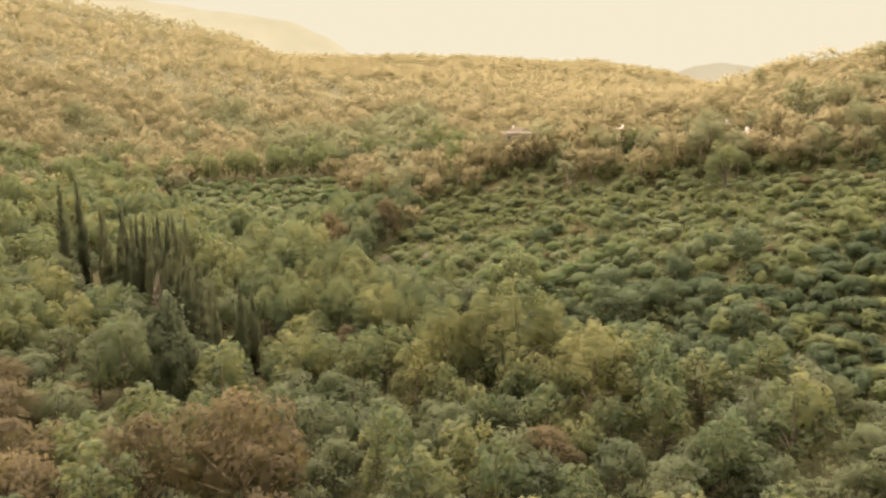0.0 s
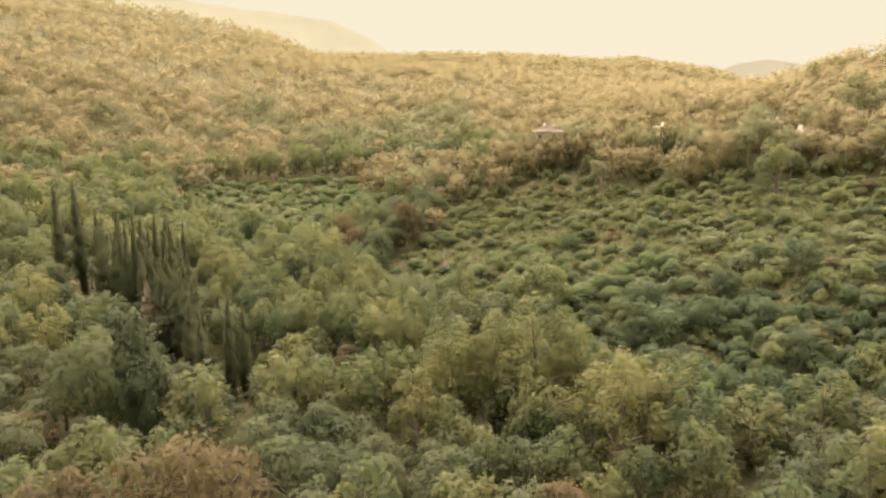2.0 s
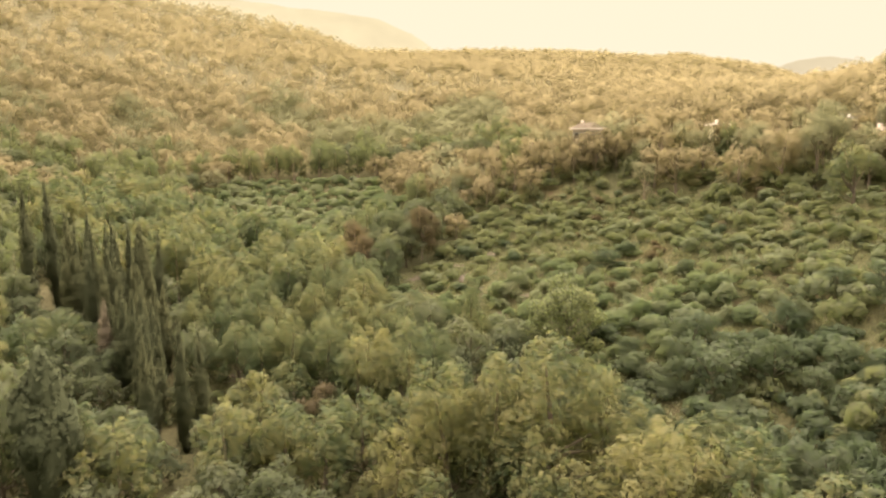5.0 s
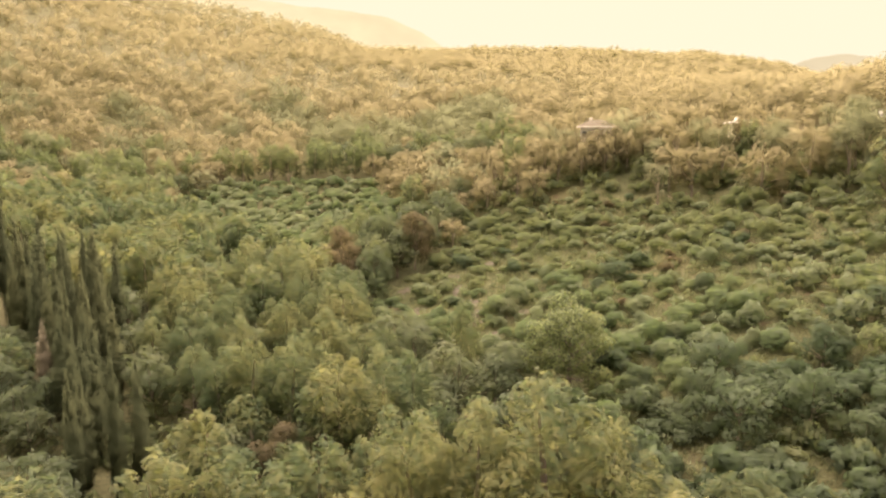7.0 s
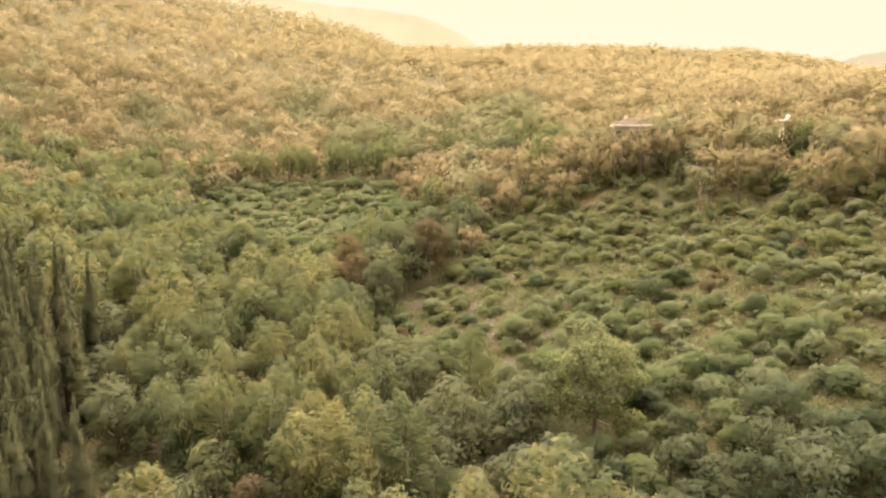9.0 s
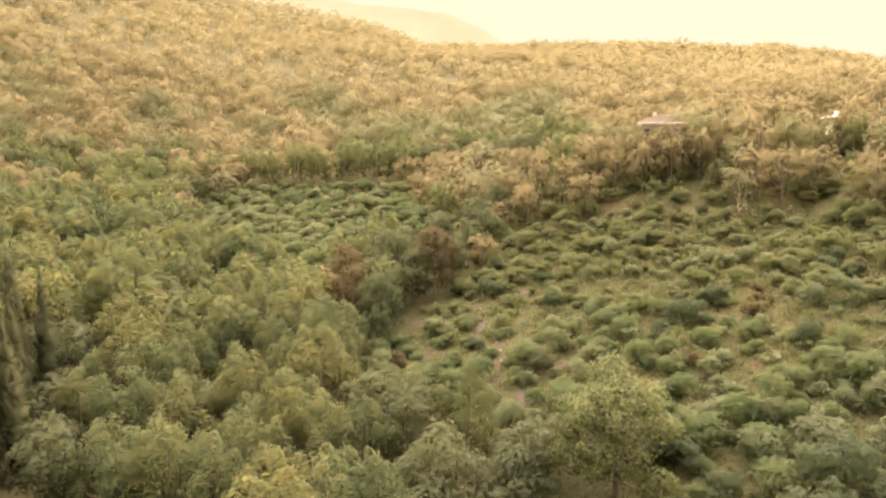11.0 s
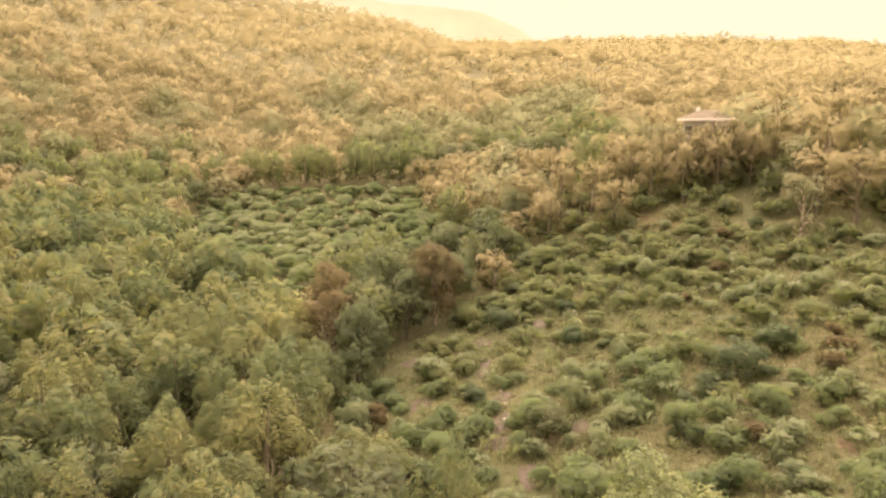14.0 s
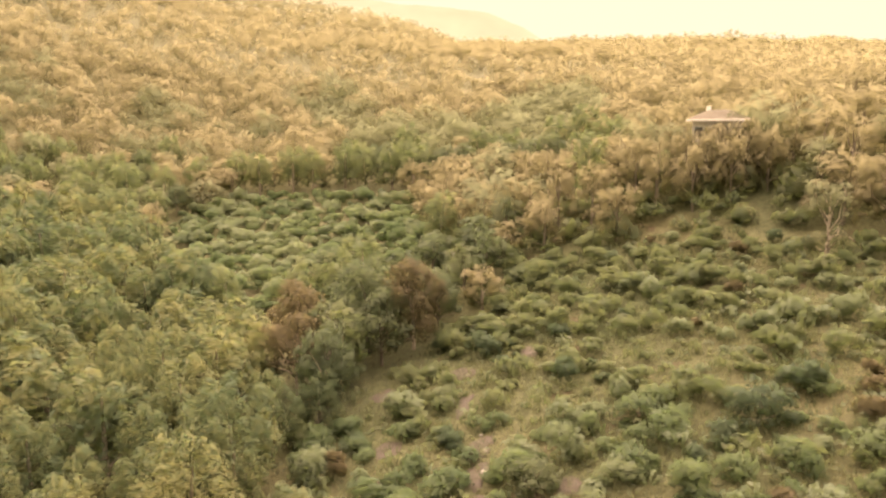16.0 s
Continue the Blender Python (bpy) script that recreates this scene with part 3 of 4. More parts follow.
grown(MID_OAKS[3], 51.6, 181.5, 53.6, 4.8)
for x, y, h in [(69.5, 158, 8), (72, 159.5, 7.5), (67, 157, 8.5)]:
    stand(MID_OAKS[2], x, y, 0.8, h / 7.5 / 0.8)
LONE = tree_kind("lone_tree", "thin", 10.4, 8.6, 1100, 0.27, PLANE_LEAF, BARK, 133, 1, "lone tree with a tufted yellow-green crown standing clear of the wood")
stand(LONE, 57.3, 140.5)
PALE_TREE = tree_kind("pale_tree", "thin", 8.5, 4.8, 600, 0.26, HAZED_SLOPE_LEAF, PALE_BARK, 131, 1, "thin-leaved tree with a pale bare trunk at the clearing")
stand(PALE_TREE, 29.5, 160.5)
stand(OAKS[2], 37.5, 107.5, 0.55, 0.9)
for x, y in [(139, 228), (145, 230), (103, 232)]:
    stand(THINS[2], x, y, 1.0, 1.35)
for x, y, k in [(13.5, 177.5, 0), (17.8, 176, 1), (22.2, 177, 2), (26.5, 178.5, 3), (11, 182, 1), (30, 183, 0), (20, 179.5, 3), (5.5, 178, 2), (1, 181, 3), (24.3, 180.5, 1)]:
    stand(MID_OAKS[k], x, y, 0.75, 1.5)

for k, (x, y) in enumerate([(-86, 226), (-80, 233), (-73, 231), (-66, 234), (-60, 232), (-53, 234), (-47, 231), (-40, 229), (-34, 226), (-90, 219)]):
    stand(MID_PLANES[k % 3], x, y, 1.15, 0.95)
DEEP_TREES = [tree_kind("bushy_tree", "oak", 4.6, 5.0, 800, 0.23, DEEP_LEAF, BARK, 140 + k, 1, "low bushy tree with deep green foliage in the clearing", "clearing trees") for k in range(3)]
for k, (x, y) in enumerate([(21.2, 100), (24.5, 101.5), (26, 96), (31, 100.5), (34.5, 99), (34.5, 93), (36, 105.5), (26.5, 106.5), (29.5, 103.5), (32, 96.5), (40, 112), (44, 113), (28, 99), (38, 96), (38.5, 86), (41, 90), (19.7, 134), (47, 107)]):
    stand(DEEP_TREES[k % 3], x, y, 0.75 + 0.12 * (k * 7 % 5), 0.8 + 0.1 * (k * 3 % 4))


BACK_GROVE = [(-40, 128), (-22, 139), (-28, 150), (-44, 162), (-58, 176), (-76, 195), (-104, 196), (-100, 170), (-82, 150), (-64, 140), (-58, 126)]
GROVE_PLANES = [tree_kind("plane_tree", "plane", 10, 7.6, 500, 0.46, PLANE_LEAF, BARK, 150 + k, 1, "tall broadleaf tree with yellow-green foliage behind the cypresses", "valley trees") for k in range(4)]
GROVE = [(-8, 97), (-5, 107), (-10, 120), (-14, 131), (-20, 138), (-34, 142), (-42, 130), (-35, 110), (-22, 99)]
NEAR_GROVE = [(-4, 74), (1, 88), (8, 93), (15, 87), (20, 79), (26, 73), (22, 64), (13, 62), (5, 66)]
GLADE = [(-37, 85), (-24, 83), (-19, 94), (-27, 104), (-35, 99)]


def scatter(rng, x0, x1, y0, y1, step, keep, loose=0.4):
    """A loose staggered stand of places."""
    for row, y in enumerate(np.arange(y0, y1, step * 0.87)):
        for x in np.arange(x0 + (row % 2) * step / 2, x1, step):
            px, py = x + rng.uniform(-loose, loose) * step, y + rng.uniform(-loose, loose) * step
            if keep(px, py):
                yield px, py


def free(x, y, r):
    return all((x - a) ** 2 + (y - b) ** 2 > (0.62 * (q + r)) ** 2 for a, b, q in taken)


rng = random.Random(11)
for x, y in scatter(rng, -45, 30, 60, 145, 4.6, lambda x, y: inside(x, y, GROVE) or inside(x, y, NEAR_GROVE)):
    s = rng.uniform(0.68, 0.95)
    if free(x, y, 1.5 * s):
        stand(rng.choice(FINE_PLANES if y > 78 else PLANES), x, y, s, rng.uniform(0.85, 1.12))
for x, y in scatter(rng, -106, -20, 124, 198, 5.2, lambda x, y: in_view(x, y) and inside(x, y, BACK_GROVE)):
    s = rng.uniform(0.8, 1.15)
    if free(x, y, 1.6 * s):
        stand(rng.choice(GROVE_PLANES), x, y, s, rng.uniform(0.85, 1.1))
for x, y in scatter(rng, -130, 120, 38, 122, 4.4, lambda x, y: in_view(x, y) and not inside(x, y, CLEARING) and not inside(x, y, GLADE)):
    s = rng.uniform(0.62, 1.0)
    if free(x, y, 2.2 * s):
        mix = noise.noise((x / 22, y / 22, 1.3)) + rng.uniform(-0.35, 0.35)
        near = abs(x) < 70
        kind = rng.choice(PLANES if near and y < 98 else PLANES[:3] if near else MID_PLANES) if mix > 0.05 else rng.choice(RUSTS) if mix < -0.25 and x < -14 and y < 72 else rng.choice(OAKS if near else VALLEY_OAKS)
        stand(kind, x, y, s * 1.02, rng.uniform(0.78, 1.0))
for x, y in scatter(rng, -190, 150, 122, 186, 5.4, lambda x, y: in_view(x, y) and not inside(x, y, CLEARING) and not inside(x, y, MEADOW) and not in_gap(x, y)):
    s = rng.uniform(0.7, 1.05)
    if free(x, y, 2.5 * s):
        edge = x > -6 and y < 178 + 0.1 * x
        kind = rng.choice(THINS + MID_OAKS) if edge else rng.choice(MID_PLANES) if x < -12 and rng.random() < 0.4 else rng.choice(VALLEY_OAKS if x < -4 else MID_OAKS)
        grow = (1.5 if x > 40 else 1.32) if edge and x > 24 else 1.0
        stand(kind, x, y, s * grow, rng.uniform(0.9, 1.15))

for x, y in scatter(rng, -150, 70, 186, 244, 6.4, lambda x, y: in_view(x, y) and not inside(x, y, MEADOW) and not in_gap(x, y) and not (10 < x < 34 and y < 196)):
    s = rng.uniform(0.85, 1.2)
    if free(x, y, 2.4 * s):
        green = noise.noise((x / 26, y / 26, 9.1)) > 0.05
        kind = rng.choice(MID_PLANES) if green and rng.random() < 0.7 else rng.choice(VALLEY_OAKS if green else MID_OAKS)
        stand(MID_OAKS[len(taken) % 4] if green and x > 8 else kind, x, y, s, rng.uniform(0.85, 1.1))


# ---------- bare earth on the slope ----------
EARTH = plain_material("bare_earth", (0.027, 0.020, 0.012), (0.044, 0.032, 0.018), 0.9, 0.95, 0.6, "World")
BARE = [(0.6, 133.6, 1.5, 2.6), (-3.7, 145.5, 1.7, 1.6), (-10.2, 142.5, 2.2, 1.5), (1.0, 130, 1.3, 2.2), (-7.0, 133.5, 1.6, 1.7), (2.1, 149, 1.2, 1.4), (7.3, 118, 1.7, 1.5), (7.6, 128.6, 1.1, 1.4), (-2.2, 140, 1.0, 2.4), (15.5, 101, 1.1, 0.9), (46, 78.5, 1.4, 1.0), (1.3, 127, 1.9, 1.2), (4.6, 123.0, 1.3, 1.8), (-5.9, 129.4, 1.6, 1.2)]


def earth_patch(x, y, a, b, seed):
    """A ragged patch of bare soil, draped over the ground and slightly proud of it."""
    g = np.random.default_rng(seed)
    n, rings = 22, 4
    edge = 1 + np.convolve(np.tile(g.normal(0, 0.34, n), 3), np.ones(3) / 3, "same")[n:2 * n]
    t = np.arange(n) * 2 * np.pi / n
    pts = [(x, y)] + [(x + a * edge[k] * r / rings * np.cos(t[k]), y + b * edge[k] * r / rings * np.sin(t[k])) for r in range(1, rings + 1) for k in range(n)]
    p = np.array(pts)
    lift = np.array([0.12] + [0.12 if r < rings else -0.05 for r in range(1, rings + 1) for k in range(n)]) + g.normal(0, 0.02, len(p))
    v = np.column_stack([p, land(p[:, 0], p[:, 1]) + lift])
    f = [(0, 1 + k, 1 + (k + 1) % n) for k in range(n)]
    for r in range(rings - 1):
        for k in range(n):
            q, w = 1 + r * n + k, 1 + r * n + (k + 1) % n
            f += [(q, q + n, w + n), (q, w + n, w)]
    return tagged(mesh_object("earth_patch", v, np.array(f), EARTH, True), "bare reddish earth showing through the scrub", "ground", kind="structure")


for k, (x, y, a, b) in enumerate(BARE):
    earth_patch(x, y, 0.78 * a, 0.78 * b, 400 + k)


def on_bare(x, y):
    return any(((x - p) / (0.78 * a + 0.3)) ** 2 + ((y - q) / (0.78 * b + 0.3)) ** 2 < 1 for p, q, a, b in BARE)


# ---------- shrubs of the clearing ----------
def shrub_pattern(seed, count, size, h=1.9, w=2.6):
    g = np.random.default_rng(seed)
    lobes = crown_lobes(g, "shrub", h, w)
    inner = [(c, tuple(0.6 * q for q in r)) for c, r in lobes]
    return faced(joined([leaves(g, inner, count // 3, size * 1.3, 1.0), leaves(g, lobes, count, size, 0.9, 0.0, 0.6)]), lobes, 0.3)


SHRUB_KINDS = [("green_shrub", SHRUB_LEAF, "low rounded green shrub on the open slope"), ("silvery_shrub", PALE_SHRUB_LEAF, "pale silvery-green shrub with light leaf tips"),
               ("dark_shrub", DEEP_LEAF, "dark green rounded shrub among dry grass"), ("withered_shrub", RUST_LEAF, "withered brown shrub on the dry slope")]
SHRUBS = [[mesh_data("shrub", *shrub_pattern(200 + 7 * k + q, 280, 0.19), leaf, True) for q in range(4)] for k, (_, leaf, _) in enumerate(SHRUB_KINDS)]
scrub = [[], [], [], []]
SCRUB = [shrub_pattern(220 + k, 90, 0.30) for k in range(5)]
made = 0
for x, y in scatter(rng, -20, 115, 58, 180, 2.05, lambda x, y: in_view(x, y, 16) and inside(x, y, CLEARING), 0.8):
    open_grass = noise.noise((x / 8, y / 8, 7.7)) > (0.17 if y < 122 else 0.10) and not (x > 26 and y < 96)
    if not free(x, y, 0.4) or on_bare(x, y) or (open_grass and rng.random() < 0.45):
        continue
    s = rng.uniform(0.45, 1.1) if rng.random() < (0.6 if y > 96 else 0.2) else rng.uniform(1.0, 1.75)
    s *= 1 if y < 122 else 0.84
    drift = noise.noise((x / 11, y / 11, 3.1)) + rng.uniform(-0.45, 0.45) - (0.75 if x > 14 and y < 104 else 0)
    sort = 3 if rng.random() < 0.022 else 1 if drift > 0.26 else 2 if drift < -0.50 else 0
    m = pose(x, y, land_at(x, y) - 0.1, 0, 0, rng.uniform(0, 360)) @ Matrix.Diagonal((s, s * rng.uniform(0.7, 1.3), s * rng.uniform(0.7, 1.35), 1))
    if made < 300 and -14 < x < 34 and 96 < y < 150:
        name, leaf, label = SHRUB_KINDS[sort]
        ob = new(name, SHRUBS[sort][made % 4])
        ob.matrix_world = m
        tagged(ob, label, "shrub", "shrubs of the clearing")
        made += 1
    else:
        v, f = SCRUB[rng.randrange(5)]
        scrub[sort].append((moved(v, m), f))
low = np.random.default_rng(88)
BUSHLET = [shrub_pattern(230 + k, 21, 0.36) for k in range(4)]
for x, y in scatter(rng, -18, 112, 62, 178, 1.75, lambda x, y: in_view(x, y, 12) and inside(x, y, CLEARING), 0.9):
    if on_bare(x, y) or not free(x, y, 0.1) or low.random() < 0.15:
        continue
    s = low.uniform(0.22, 0.62) if y < 122 else low.uniform(0.25, 0.85)
    m = pose(x, y, land_at(x, y) - 0.08, 0, 0, low.uniform(0, 360)) @ Matrix.Diagonal((s * low.uniform(0.8, 1.5), s, s * low.uniform(0.6, 1.7), 1))
    v, f = BUSHLET[low.integers(4)]
    scrub[0 if low.random() < 0.7 else 1].append((moved(v, m), f))
meadow = [[], []]
for x, y in scatter(rng, -86, -14, 160, 232, 2.5, lambda x, y: inside(x, y, MEADOW) and free(x, y, -1.0), 0.6):
    s = rng.uniform(0.7, 1.2) if rng.random() < 0.6 else rng.uniform(1.2, 1.9)
    m = pose(x, y, land_at(x, y) - 0.1, 0, 0, rng.uniform(0, 360)) @ Matrix.Diagonal((s, s, s * rng.uniform(0.8, 1.2), 1))
    v, f = SCRUB[rng.randrange(5)]
    meadow[rng.random() < 0.5].append((moved(v, m), f))
tagged(mesh_object("meadow_scrub", *joined(meadow[0]), SHRUB_LEAF, True), "green bushes filling an opening in the wood", "scrub", kind="stuff")
tagged(mesh_object("silvery_meadow_scrub", *joined(meadow[1]), PALE_SHRUB_LEAF, True), "pale silvery-green bushes filling an opening in the wood", "scrub", kind="stuff")
for (name, leaf, label), bushes in zip((("scrub", SCRUB_LEAF, "dense low scrub covering the open hillside"), ("silvery_scrub", PALE_SHRUB_LEAF, "pale silvery-green bushes scattered over the hillside"),
                                        ("dark_scrub", DEEP_LEAF, "dark green bushes scattered over the hillside"), ("withered_scrub", RUST_LEAF, "withered brown bushes on the hillside")), scrub):
    tagged(mesh_object(name, *joined(bushes), leaf, True), label, "scrub", kind="stuff")

under = []
UNDER = [shrub_pattern(240 + k, 26, 0.50) for k in range(3)]
for x, y in scatter(rng, -130, 125, 40, 190, 6.2, lambda x, y: in_view(x, y, 4) and not inside(x, y, CLEARING)):
    if y > 110 and x < -24:
        continue
    s = rng.uniform(0.7, 1.5)
    m = pose(x, y, land_at(x, y) - 0.1, 0, 0, rng.uniform(0, 360)) @ Matrix.Diagonal((s, s, s * rng.uniform(0.8, 1.4), 1))
    v, f = UNDER[rng.randrange(3)]
    under.append((moved(v, m), f))
for x, y in scatter(rng, -42, -14, 80, 106, 2.6, lambda x, y: inside(x, y, GLADE), 0.6):
    s = rng.uniform(0.6, 1.4)
    m = pose(x, y, land_at(x, y) - 0.1, 0, 0, rng.uniform(0, 360)) @ Matrix.Diagonal((s, s, s * rng.uniform(0.8, 1.3), 1))
    v, f = SCRUB[rng.randrange(5)]
    under.append((moved(v, m), f))
for x, y in scatter(rng, -12, 66, 164, 188, 3.0, lambda x, y: y > 176 - 0.28 * max(x - 14, 0) - 4, 0.6):
    s = rng.uniform(0.8, 1.7)
    m = pose(x, y, land_at(x, y) - 0.1, 0, 0, rng.uniform(0, 360)) @ Matrix.Diagonal((s, s, s * rng.uniform(0.8, 1.3), 1))
    v, f = UNDER[rng.randrange(3)]
    under.append((moved(v, m), f))
for x, y in scatter(rng, 40, 118, 112, 172, 2.8, lambda x, y: in_view(x, y, 4) and not inside(x, y, CLEARING) and not in_gap(x, y), 0.6):
    s = rng.uniform(0.9, 1.8)
    m = pose(x, y, land_at(x, y) - 0.1, 0, 0, rng.uniform(0, 360)) @ Matrix.Diagonal((s, s, s * rng.uniform(0.9, 1.4), 1))
    v, f = UNDER[rng.randrange(3)]
    under.append((moved(v, m), f))
for x, y in scatter(rng, -20, 3, 152, 172, 2.2, lambda x, y: free(x, y, 0.3), 0.6):
    s = rng.uniform(0.5, 1.1)
    m = pose(x, y, land_at(x, y) - 0.1, 0, 0, rng.uniform(0, 360)) @ Matrix.Diagonal((s, s, s * rng.uniform(0.8, 1.3), 1))
    v, f = SCRUB[rng.randrange(5)]
    under.append((moved(v, m), f))
tagged(mesh_object("undergrowth", *joined(under), SCRUB_LEAF, True), "dark leafy undergrowth beneath the trees", "undergrowth", kind="stuff")

# tufts of dry grass between the shrubs
gx = np.random.default_rng(31)
tufts = np.stack([gx.uniform(-16, 80, 34000), gx.uniform(84, 172, 34000)], 1)
tufts = np.array([p for p in tufts if inside(p[0], p[1], CLEARING)])
tz = land(tufts[:, 0], tufts[:, 1])
blades = []
for k in range(3):
    a, h = gx.uniform(0, 2 * np.pi, len(tufts)), gx.uniform(0.2, 0.65, len(tufts))
    d = np.stack([np.cos(a), np.sin(a), 0 * a], 1)
    e = np.stack([-np.sin(a), np.cos(a), 0 * a], 1)
    foot = np.column_stack([tufts, tz - 0.05])
    tri = np.stack([foot - e * 0.11, foot + e * 0.11, foot + d * h[:, None] * 0.6 + np.array((0, 0, 1)) * h[:, None]], 1).reshape(-1, 3)
    blades.append((np.column_stack([tri, np.tile((0.0, 0.0, 1.0), (len(tri), 1))]), np.arange(len(tri)).reshape(-1, 3)))
tagged(mesh_object("grass", *joined(blades), GRASS_LEAF), "tufts of dry yellowish grass between the shrubs", "grass", kind="stuff")


# low herbs and seedlings between the shrubs
hg = np.random.default_rng(77)
spots = np.stack([hg.uniform(-16, 90, 4200), hg.uniform(76, 174, 4200)], 1)
spots = np.array([p for p in spots if inside(p[0], p[1], CLEARING)])
sprigs = np.repeat(spots, 14, 0) + hg.normal(0, 0.38, (len(spots) * 14, 2))
pos = np.column_stack([sprigs, land(sprigs[:, 0], sprigs[:, 1]) + hg.uniform(0.05, 0.5, len(sprigs))])
way = hg.normal(size=pos.shape)
nor = hg.normal(0, 0.55, pos.shape) + (0, 0, 1)
way /= np.linalg.norm(way, axis=1)[:, None]
side = np.cross(nor / np.linalg.norm(nor, axis=1)[:, None], way)
size = hg.uniform(0.10, 0.26, (len(pos), 1))
quad = np.stack([pos - way * size, pos + side * size * 0.55, pos + way * size, pos - side * size * 0.55], 1).reshape(-1, 3)
tagged(mesh_object("herbs", np.column_stack([quad, np.tile((0.0, 0.0, 1.0), (len(quad), 1))]), np.arange(len(quad)).reshape(-1, 4), SCRUB_LEAF), "low green herbs and seedlings between the shrubs", "herbs", kind="stuff")


# ---------- the woods on the far slopes ----------
def far_pattern(seed, count, size, lobes_n, h=7.5, w=7.6):
    g = np.random.default_rng(seed)
    lobes = [((0, 0, h * 0.46), (w * 0.36, w * 0.36, h * 0.42))]
    for k in range(lobes_n):
        el, a, s = g.uniform(-0.5, 1.35), g.uniform(0, 2 * np.pi), w * g.uniform(0.15, 0.25)
        lobes.append(((w * 0.33 * np.cos(el) * np.cos(a), w * 0.33 * np.cos(el) * np.sin(a), h * (0.50 + 0.36 * np.sin(el))), (s, s, s * 0.9)))
    inner = [(c, tuple(0.68 * q for q in r)) for c, r in lobes]
    return faced(joined([leaves(g, inner, count // 4, size * 1.5, 0.5), leaves(g, lobes, count, size * 1.2, 0.22, 0.0, 0.06)]), lobes, 0.6)



def wood(name, places, patterns, label, seed, size=1.0, leaf=None):
    g, out = np.random.default_rng(seed), []
    places = np.array(places)
    z = land(places[:, 0], places[:, 1])
    for (x, y), h in zip(places, z):
        v, f = patterns[g.integers(len(patterns))]
        a, s, t = g.uniform(0, 2 * np.pi), size * g.uniform(0.7, 1.25), g.uniform(0.75, 1.2)
        c, d = np.cos(a) * s, np.sin(a) * s
        q = np.column_stack([v[:, 0] * c - v[:, 1] * d + x, v[:, 0] * d + v[:, 1] * c + y, v[:, 2] * s ** 0.6 * t + h - 0.9,
                             (v[:, 3] * c - v[:, 4] * d) / s, (v[:, 3] * d + v[:, 4] * c) / s, v[:, 5]])
        out.append((q, f))
    return tagged(mesh_object(name, *joined(out), leaf or HAZED_WOOD_LEAF, True), label, "wood", kind="stuff")


NEAR_WOOD, FAR_WOOD = [far_pattern(300 + k, 165, 0.54, 10, 8.5, 9.6) for k in range(5)], [far_pattern(310 + k, 66, 0.80, 7, 8.5, 9.8) for k in range(5)]
HILL_WOOD = [far_pattern(320 + k, 27, 1.0, 5, 8.5, 10.0) for k in range(5)]


def seen_wide(x, y):
    return -max(0.64 * y, 1.087 * y - 102) - 10 < x < 0.63 * y + 10


def far_slope(x, y):
    return seen_wide(x, y) and -0.85 * y < x < 0.45 * y and y < np.interp(x / y, [-0.3, -0.12], [830, 1340])


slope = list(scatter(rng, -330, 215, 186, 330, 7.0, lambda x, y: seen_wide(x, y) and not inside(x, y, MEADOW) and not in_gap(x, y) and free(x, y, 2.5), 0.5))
# Green crowns thin out uphill and rightwards, giving way to the haze-coloured leaf.
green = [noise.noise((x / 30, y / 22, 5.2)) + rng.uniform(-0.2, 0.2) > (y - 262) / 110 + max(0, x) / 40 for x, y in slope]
wood("slope_wood", [p for p, g in zip(slope, green) if not g], NEAR_WOOD, "dense mixed wood of olive and brown crowns climbing the slope, paled by painted haze", 1)
wood("green_slope_wood", [p for p, g in zip(slope, green) if g], NEAR_WOOD, "rounded green crowns filling the lower slope", 5, 1.0, HAZED_SLOPE_LEAF)
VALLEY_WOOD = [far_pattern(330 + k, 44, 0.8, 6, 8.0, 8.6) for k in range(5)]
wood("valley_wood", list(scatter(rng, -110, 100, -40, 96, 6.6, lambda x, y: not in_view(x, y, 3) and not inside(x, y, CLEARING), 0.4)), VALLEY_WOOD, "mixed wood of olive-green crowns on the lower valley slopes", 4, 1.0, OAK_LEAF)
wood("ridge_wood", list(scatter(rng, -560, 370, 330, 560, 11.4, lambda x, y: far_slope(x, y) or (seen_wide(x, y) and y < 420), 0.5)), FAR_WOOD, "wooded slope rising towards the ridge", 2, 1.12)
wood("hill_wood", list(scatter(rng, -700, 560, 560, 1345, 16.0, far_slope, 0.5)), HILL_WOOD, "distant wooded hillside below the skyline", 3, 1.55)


# ---------- far ridges, evening haze painted as a pale glow ---
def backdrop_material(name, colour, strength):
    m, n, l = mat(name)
    # Haze is put in as emission: the surface glows pale, unlit by the sun.
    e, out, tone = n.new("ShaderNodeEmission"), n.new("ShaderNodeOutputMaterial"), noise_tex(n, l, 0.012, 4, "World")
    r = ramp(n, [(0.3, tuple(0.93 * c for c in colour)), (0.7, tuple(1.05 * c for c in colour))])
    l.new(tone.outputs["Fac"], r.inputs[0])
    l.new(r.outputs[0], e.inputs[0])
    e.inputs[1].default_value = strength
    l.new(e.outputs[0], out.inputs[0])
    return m


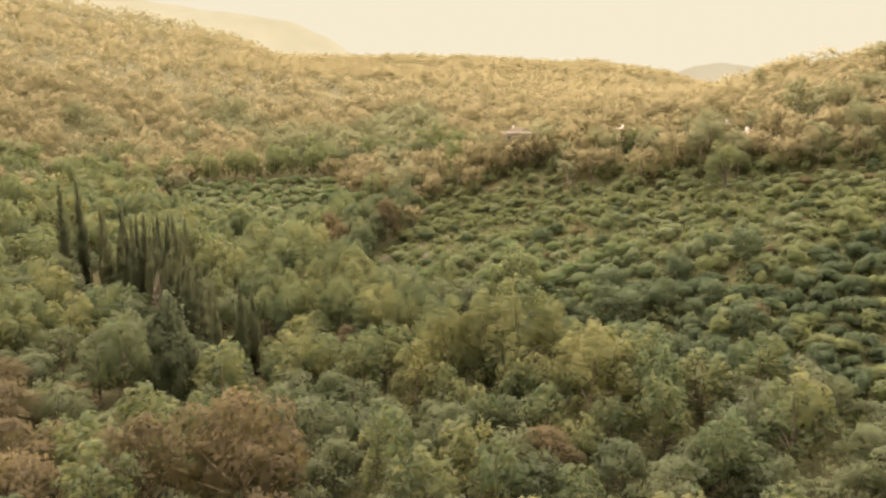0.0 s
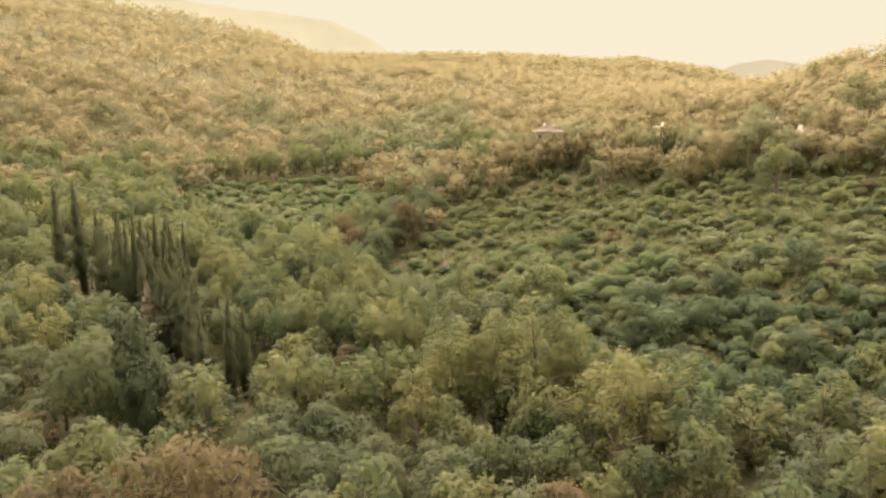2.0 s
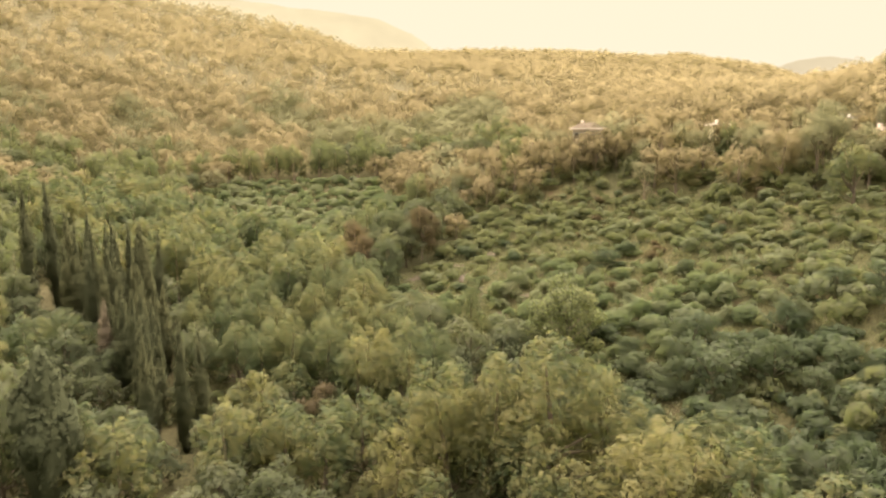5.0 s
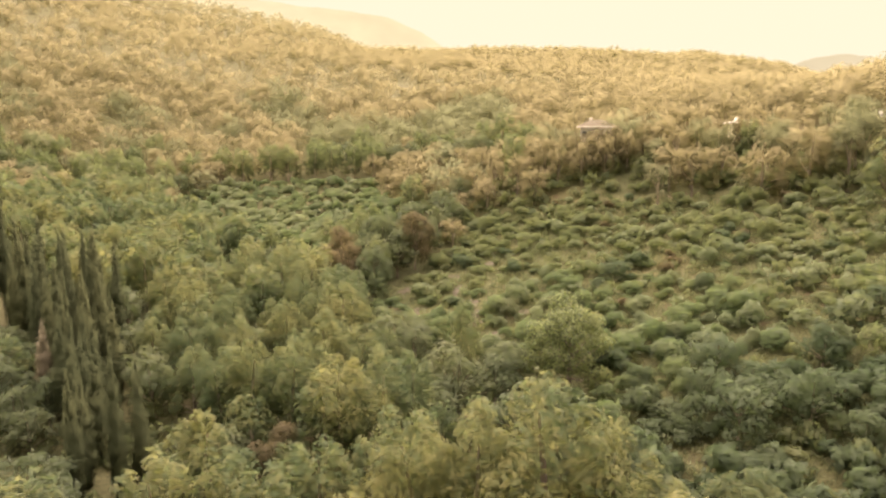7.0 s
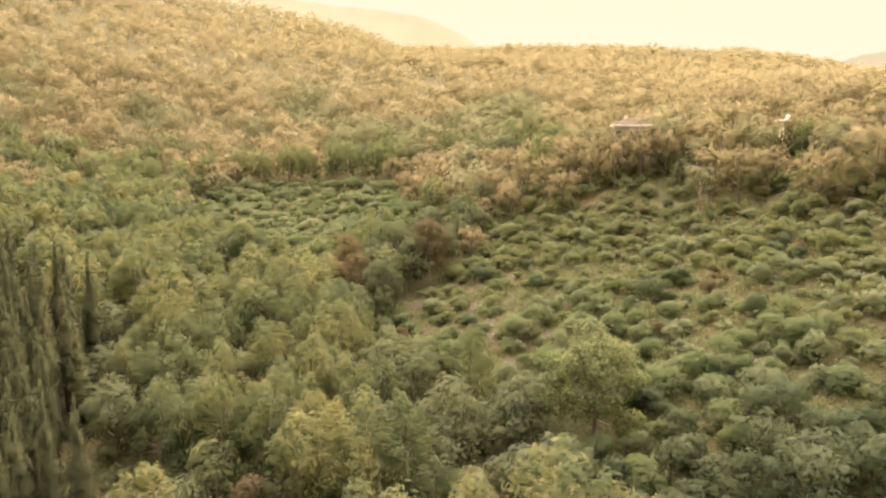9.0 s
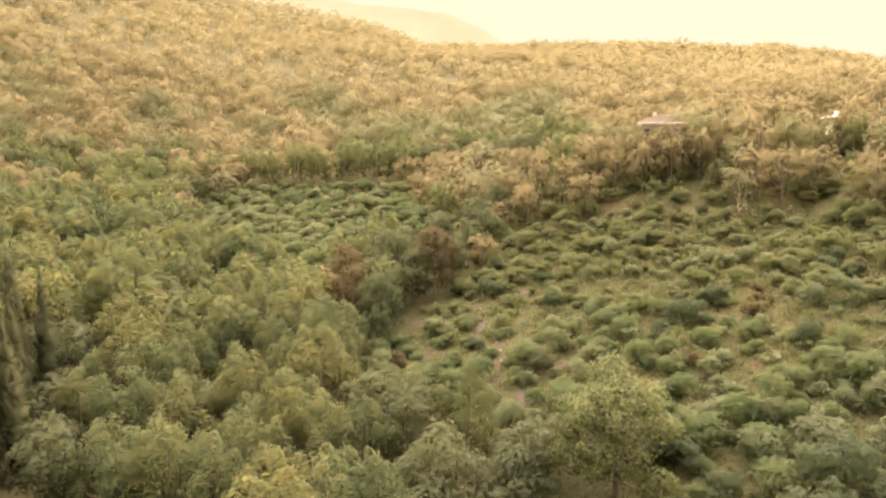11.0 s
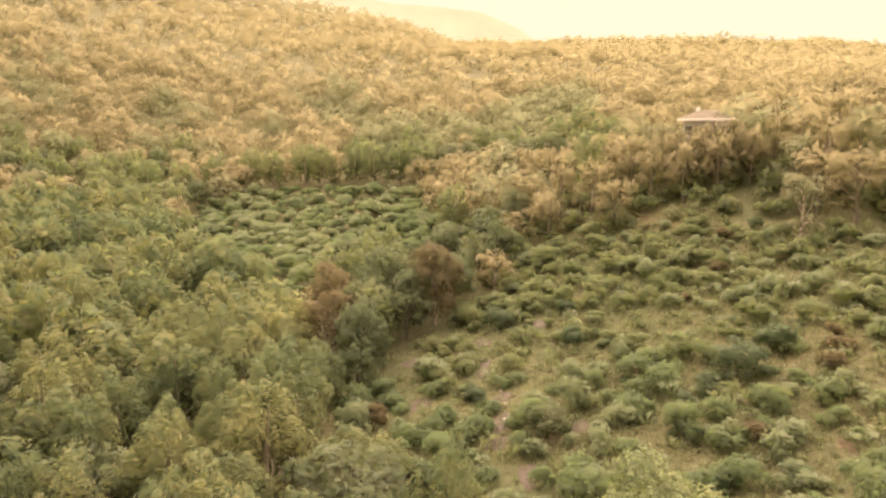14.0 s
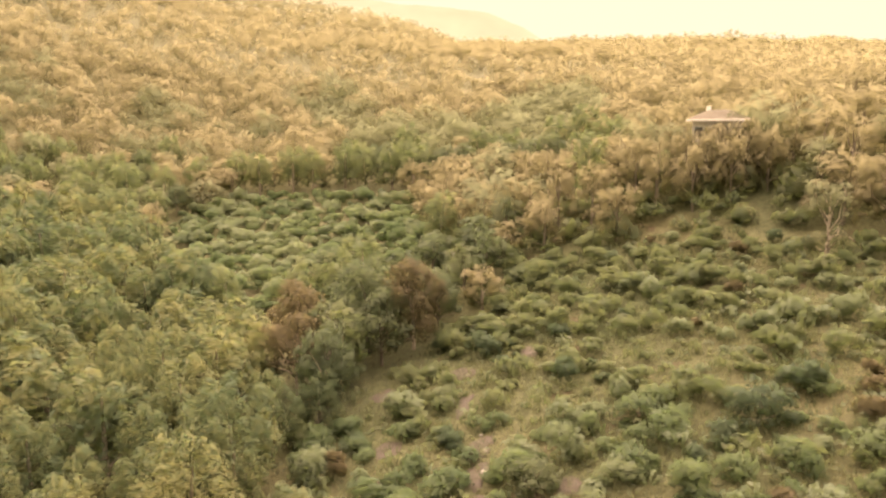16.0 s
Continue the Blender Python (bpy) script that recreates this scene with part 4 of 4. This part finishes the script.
def far_ridge(name, y, x0, x1, crest, material, label):
    """A wooded ridge as a long slope rising to its crest."""
    g = np.random.default_rng(int(y))
    xs = np.linspace(x0, x1, 160)
    top = crest(xs) + np.convolve(g.normal(0, 2.0, 160), np.ones(4) / 4, "same")
    rows = [np.column_stack([xs, np.full(160, y - 260 * (1 - u)), 30 + (top - 30) * np.sin(u * np.pi / 2)]) for u in np.linspace(0, 1, 10)]
    rows.append(np.column_stack([xs, np.full(160, y + 200), np.full(160, 20.0)]))
    v = np.concatenate(rows)
    i = (np.arange(10)[:, None] * 160 + np.arange(159)).ravel()
    return tagged(mesh_object(name, v, np.stack([i, i + 1, i + 161, i + 160], 1), material, True), label, "hills", kind="structure")


far_ridge("backdrop_ridge", 1700, -1500, 260, lambda x: np.interp(x, [-1500, -696, -477, -330, -250, -195, -100, 260], [420, 371, 342, 318, 285, 248, 215, 170]), backdrop_material("painted_haze_ridge", (1.0, 0.84, 0.50), 0.165), "pale ridge glowing with painted sunset haze")
far_ridge("backdrop_hill", 1400, 250, 1300, lambda x: 60 + 130 * np.exp(-((x - 522) / 180) ** 2) + 80 * np.exp(-((x - 760) / 120) ** 2) + 100 * np.exp(-((x - 950) / 200) ** 2), backdrop_material("painted_haze_hill", (1.0, 0.84, 0.53), 0.14), "distant brown hill with painted haze in a gap of the skyline")


# ---------- houses among the trees ----------
def block(x0, y0, z0, x1, y1, z1):
    bm = bmesh.new()
    bmesh.ops.create_cube(bm, size=1)
    for v in bm.verts:
        v.co = ((x0 + x1) / 2 + v.co.x * (x1 - x0), (y0 + y1) / 2 + v.co.y * (y1 - y0), (z0 + z1) / 2 + v.co.z * (z1 - z0))
    return bm


def hip_roof(w, d, z, rise, over, ridge):
    """A hipped roof with eaves of some thickness."""
    bm = bmesh.new()
    a, b = w / 2 + over, d / 2 + over
    low = [bm.verts.new(p) for p in ((-a, -b, z - 0.18), (a, -b, z - 0.18), (a, b, z - 0.18), (-a, b, z - 0.18))]
    eave = [bm.verts.new(p) for p in ((-a, -b, z), (a, -b, z), (a, b, z), (-a, b, z))]
    r0, r1 = bm.verts.new((-ridge / 2, 0, z + rise)), bm.verts.new((ridge / 2, 0, z + rise))
    bm.faces.new(low[::-1])
    for k in range(4):
        bm.faces.new((low[k], low[(k + 1) % 4], eave[(k + 1) % 4], eave[k]))
    bm.faces.new((eave[0], eave[1], r1, r0))
    bm.faces.new((eave[2], eave[3], r0, r1))
    bm.faces.new((eave[1], eave[2], r1))
    bm.faces.new((eave[3], eave[0], r0))
    return bm


def house(x, y, z, turn, w, d, h, rise, label, wall_mat, windows=4, roof_mat=None):
    roof_mat = roof_mat or TILE
    home = new("house")
    home.matrix_world = pose(x, y, z, 0, 0, turn)
    part("wall", block(-w / 2, -d / 2, -3, w / 2, d / 2, h), wall_mat, home)
    roof = part("roof", hip_roof(w, d, h + 0.18, rise, 0.8, w * 0.42), roof_mat, home, "hipped roof of weathered clay tiles" if roof_mat is TILE else "pale sheet-metal roof")
    rows = 9
    for k in range(1, rows):      # tile courses on the slope that faces the valley
        u = k / rows
        half = (w / 2 + 0.8) * (1 - u) + w * 0.21 * u
        yy, zz = -(d / 2 + 0.8) * (1 - u), h + 0.18 + rise * u
        part("tile_course", block(-half + 0.1, yy - 0.05, zz - 0.02, half - 0.1, yy + 0.10, zz + 0.05), roof_mat, roof)
    part("chimney", block(-w * 0.26, 0.3, h + 0.6, -w * 0.26 + 0.6, 0.9, h + rise + 0.7), wall_mat, roof)
    part("fascia", block(-w / 2 - 0.82, -d / 2 - 0.84, h - 0.06, w / 2 + 0.82, -d / 2 - 0.80, h + 0.16), PLASTER, home, "pale painted fascia board")
    for k in range(windows):
        cx = (k + 0.5) / windows * w - w / 2
        win = part("window", block(cx - 0.6, -d / 2 - 0.06, h - 2.1, cx + 0.6, -d / 2 + 0.02, h - 0.7), WHITE, home, "white-framed window")
        part("pane", block(cx - 0.5, -d / 2 - 0.075, h - 2.0, cx + 0.5, -d / 2 - 0.062, h - 0.8), DARK_GLASS, win)
    return tagged(home, label, "house")


house(21.2, 186, 48.4, -6, 6.2, 6.0, 3.3, 1.3, "low house with a hipped tile roof among the trees", PLASTER)
house(78.6, 193, 50.9, -20, 3.2, 4, 3.0, 0.55, "small white house half hidden by the wooded slope", WHITE, 2, SHEET)
house(72.5, 164.5, 47.3, 15, 5.0, 5, 3.1, 1.6, "tile-roofed cottage among dense trees", PLASTER, 3)
house(49.8, 189, 48.2, 8, 3.0, 4, 4.4, 0.55, "small pale plastered house showing above the trees", PLASTER, 2, SHEET)


# ---------- small things ----------
def fallen_branch(x, y, turn, seed):
    """A pale dead limb lying bent on the slope, with a few side twigs."""
    g = np.random.default_rng(seed)
    z = land_at(x, y)
    line = [(-1.6, 0, 1.5), (-0.7, 0.1, 1.75), (0.3, 0.0, 1.55), (1.2, -0.1, 0.9), (2.0, -0.1, -0.1)]
    out = [tube(line, [0.05, 0.07, 0.08, 0.09, 0.10], 6)]
    for k in range(4):
        p = np.array(line[k + 1 if k < 3 else 1])
        q = p + g.normal(0, 0.5, 3) + (0, 0, 0.5)
        out.append(tube([p, (p + q) / 2 + (0, 0, 0.1), q], [0.04, 0.03, 0.012], 5))
    v, f = joined(out)
    ob = mesh_object("fallen_branch", v, f, PALE_BARK, True)
    ob.matrix_world = pose(x, y, z, 0, 0, turn)
    return tagged(ob, "pale dead branch bent down to the grass", "branch")


fallen_branch(31.5, 162.6, 8, 1)
fallen_branch(42, 96, 150, 2)


def boulder(x, y, size, seed):
    g = np.random.default_rng(seed)
    v, f = BALLS[2]
    v = v * (size, size * 0.8, size * 0.55) * (1 + g.normal(0, 0.09, (len(v), 1)))
    ob = mesh_object("stone", v, f, STONE, False)
    ob.matrix_world = pose(x, y, land_at(x, y) + size * 0.15, 0, 0, g.uniform(0, 360))
    return tagged(ob, "pale weathered stone lying on bare earth", "stone", "stones")


for k, (x, y, r) in enumerate([(1.0, 133, 0.28), (0.2, 135.2, 0.2), (1.4, 130.4, 0.3), (-3.2, 145.2, 0.25), (46, 78.6, 0.5), (2.4, 149, 0.2)]):
    boulder(x, y, r, 500 + k)
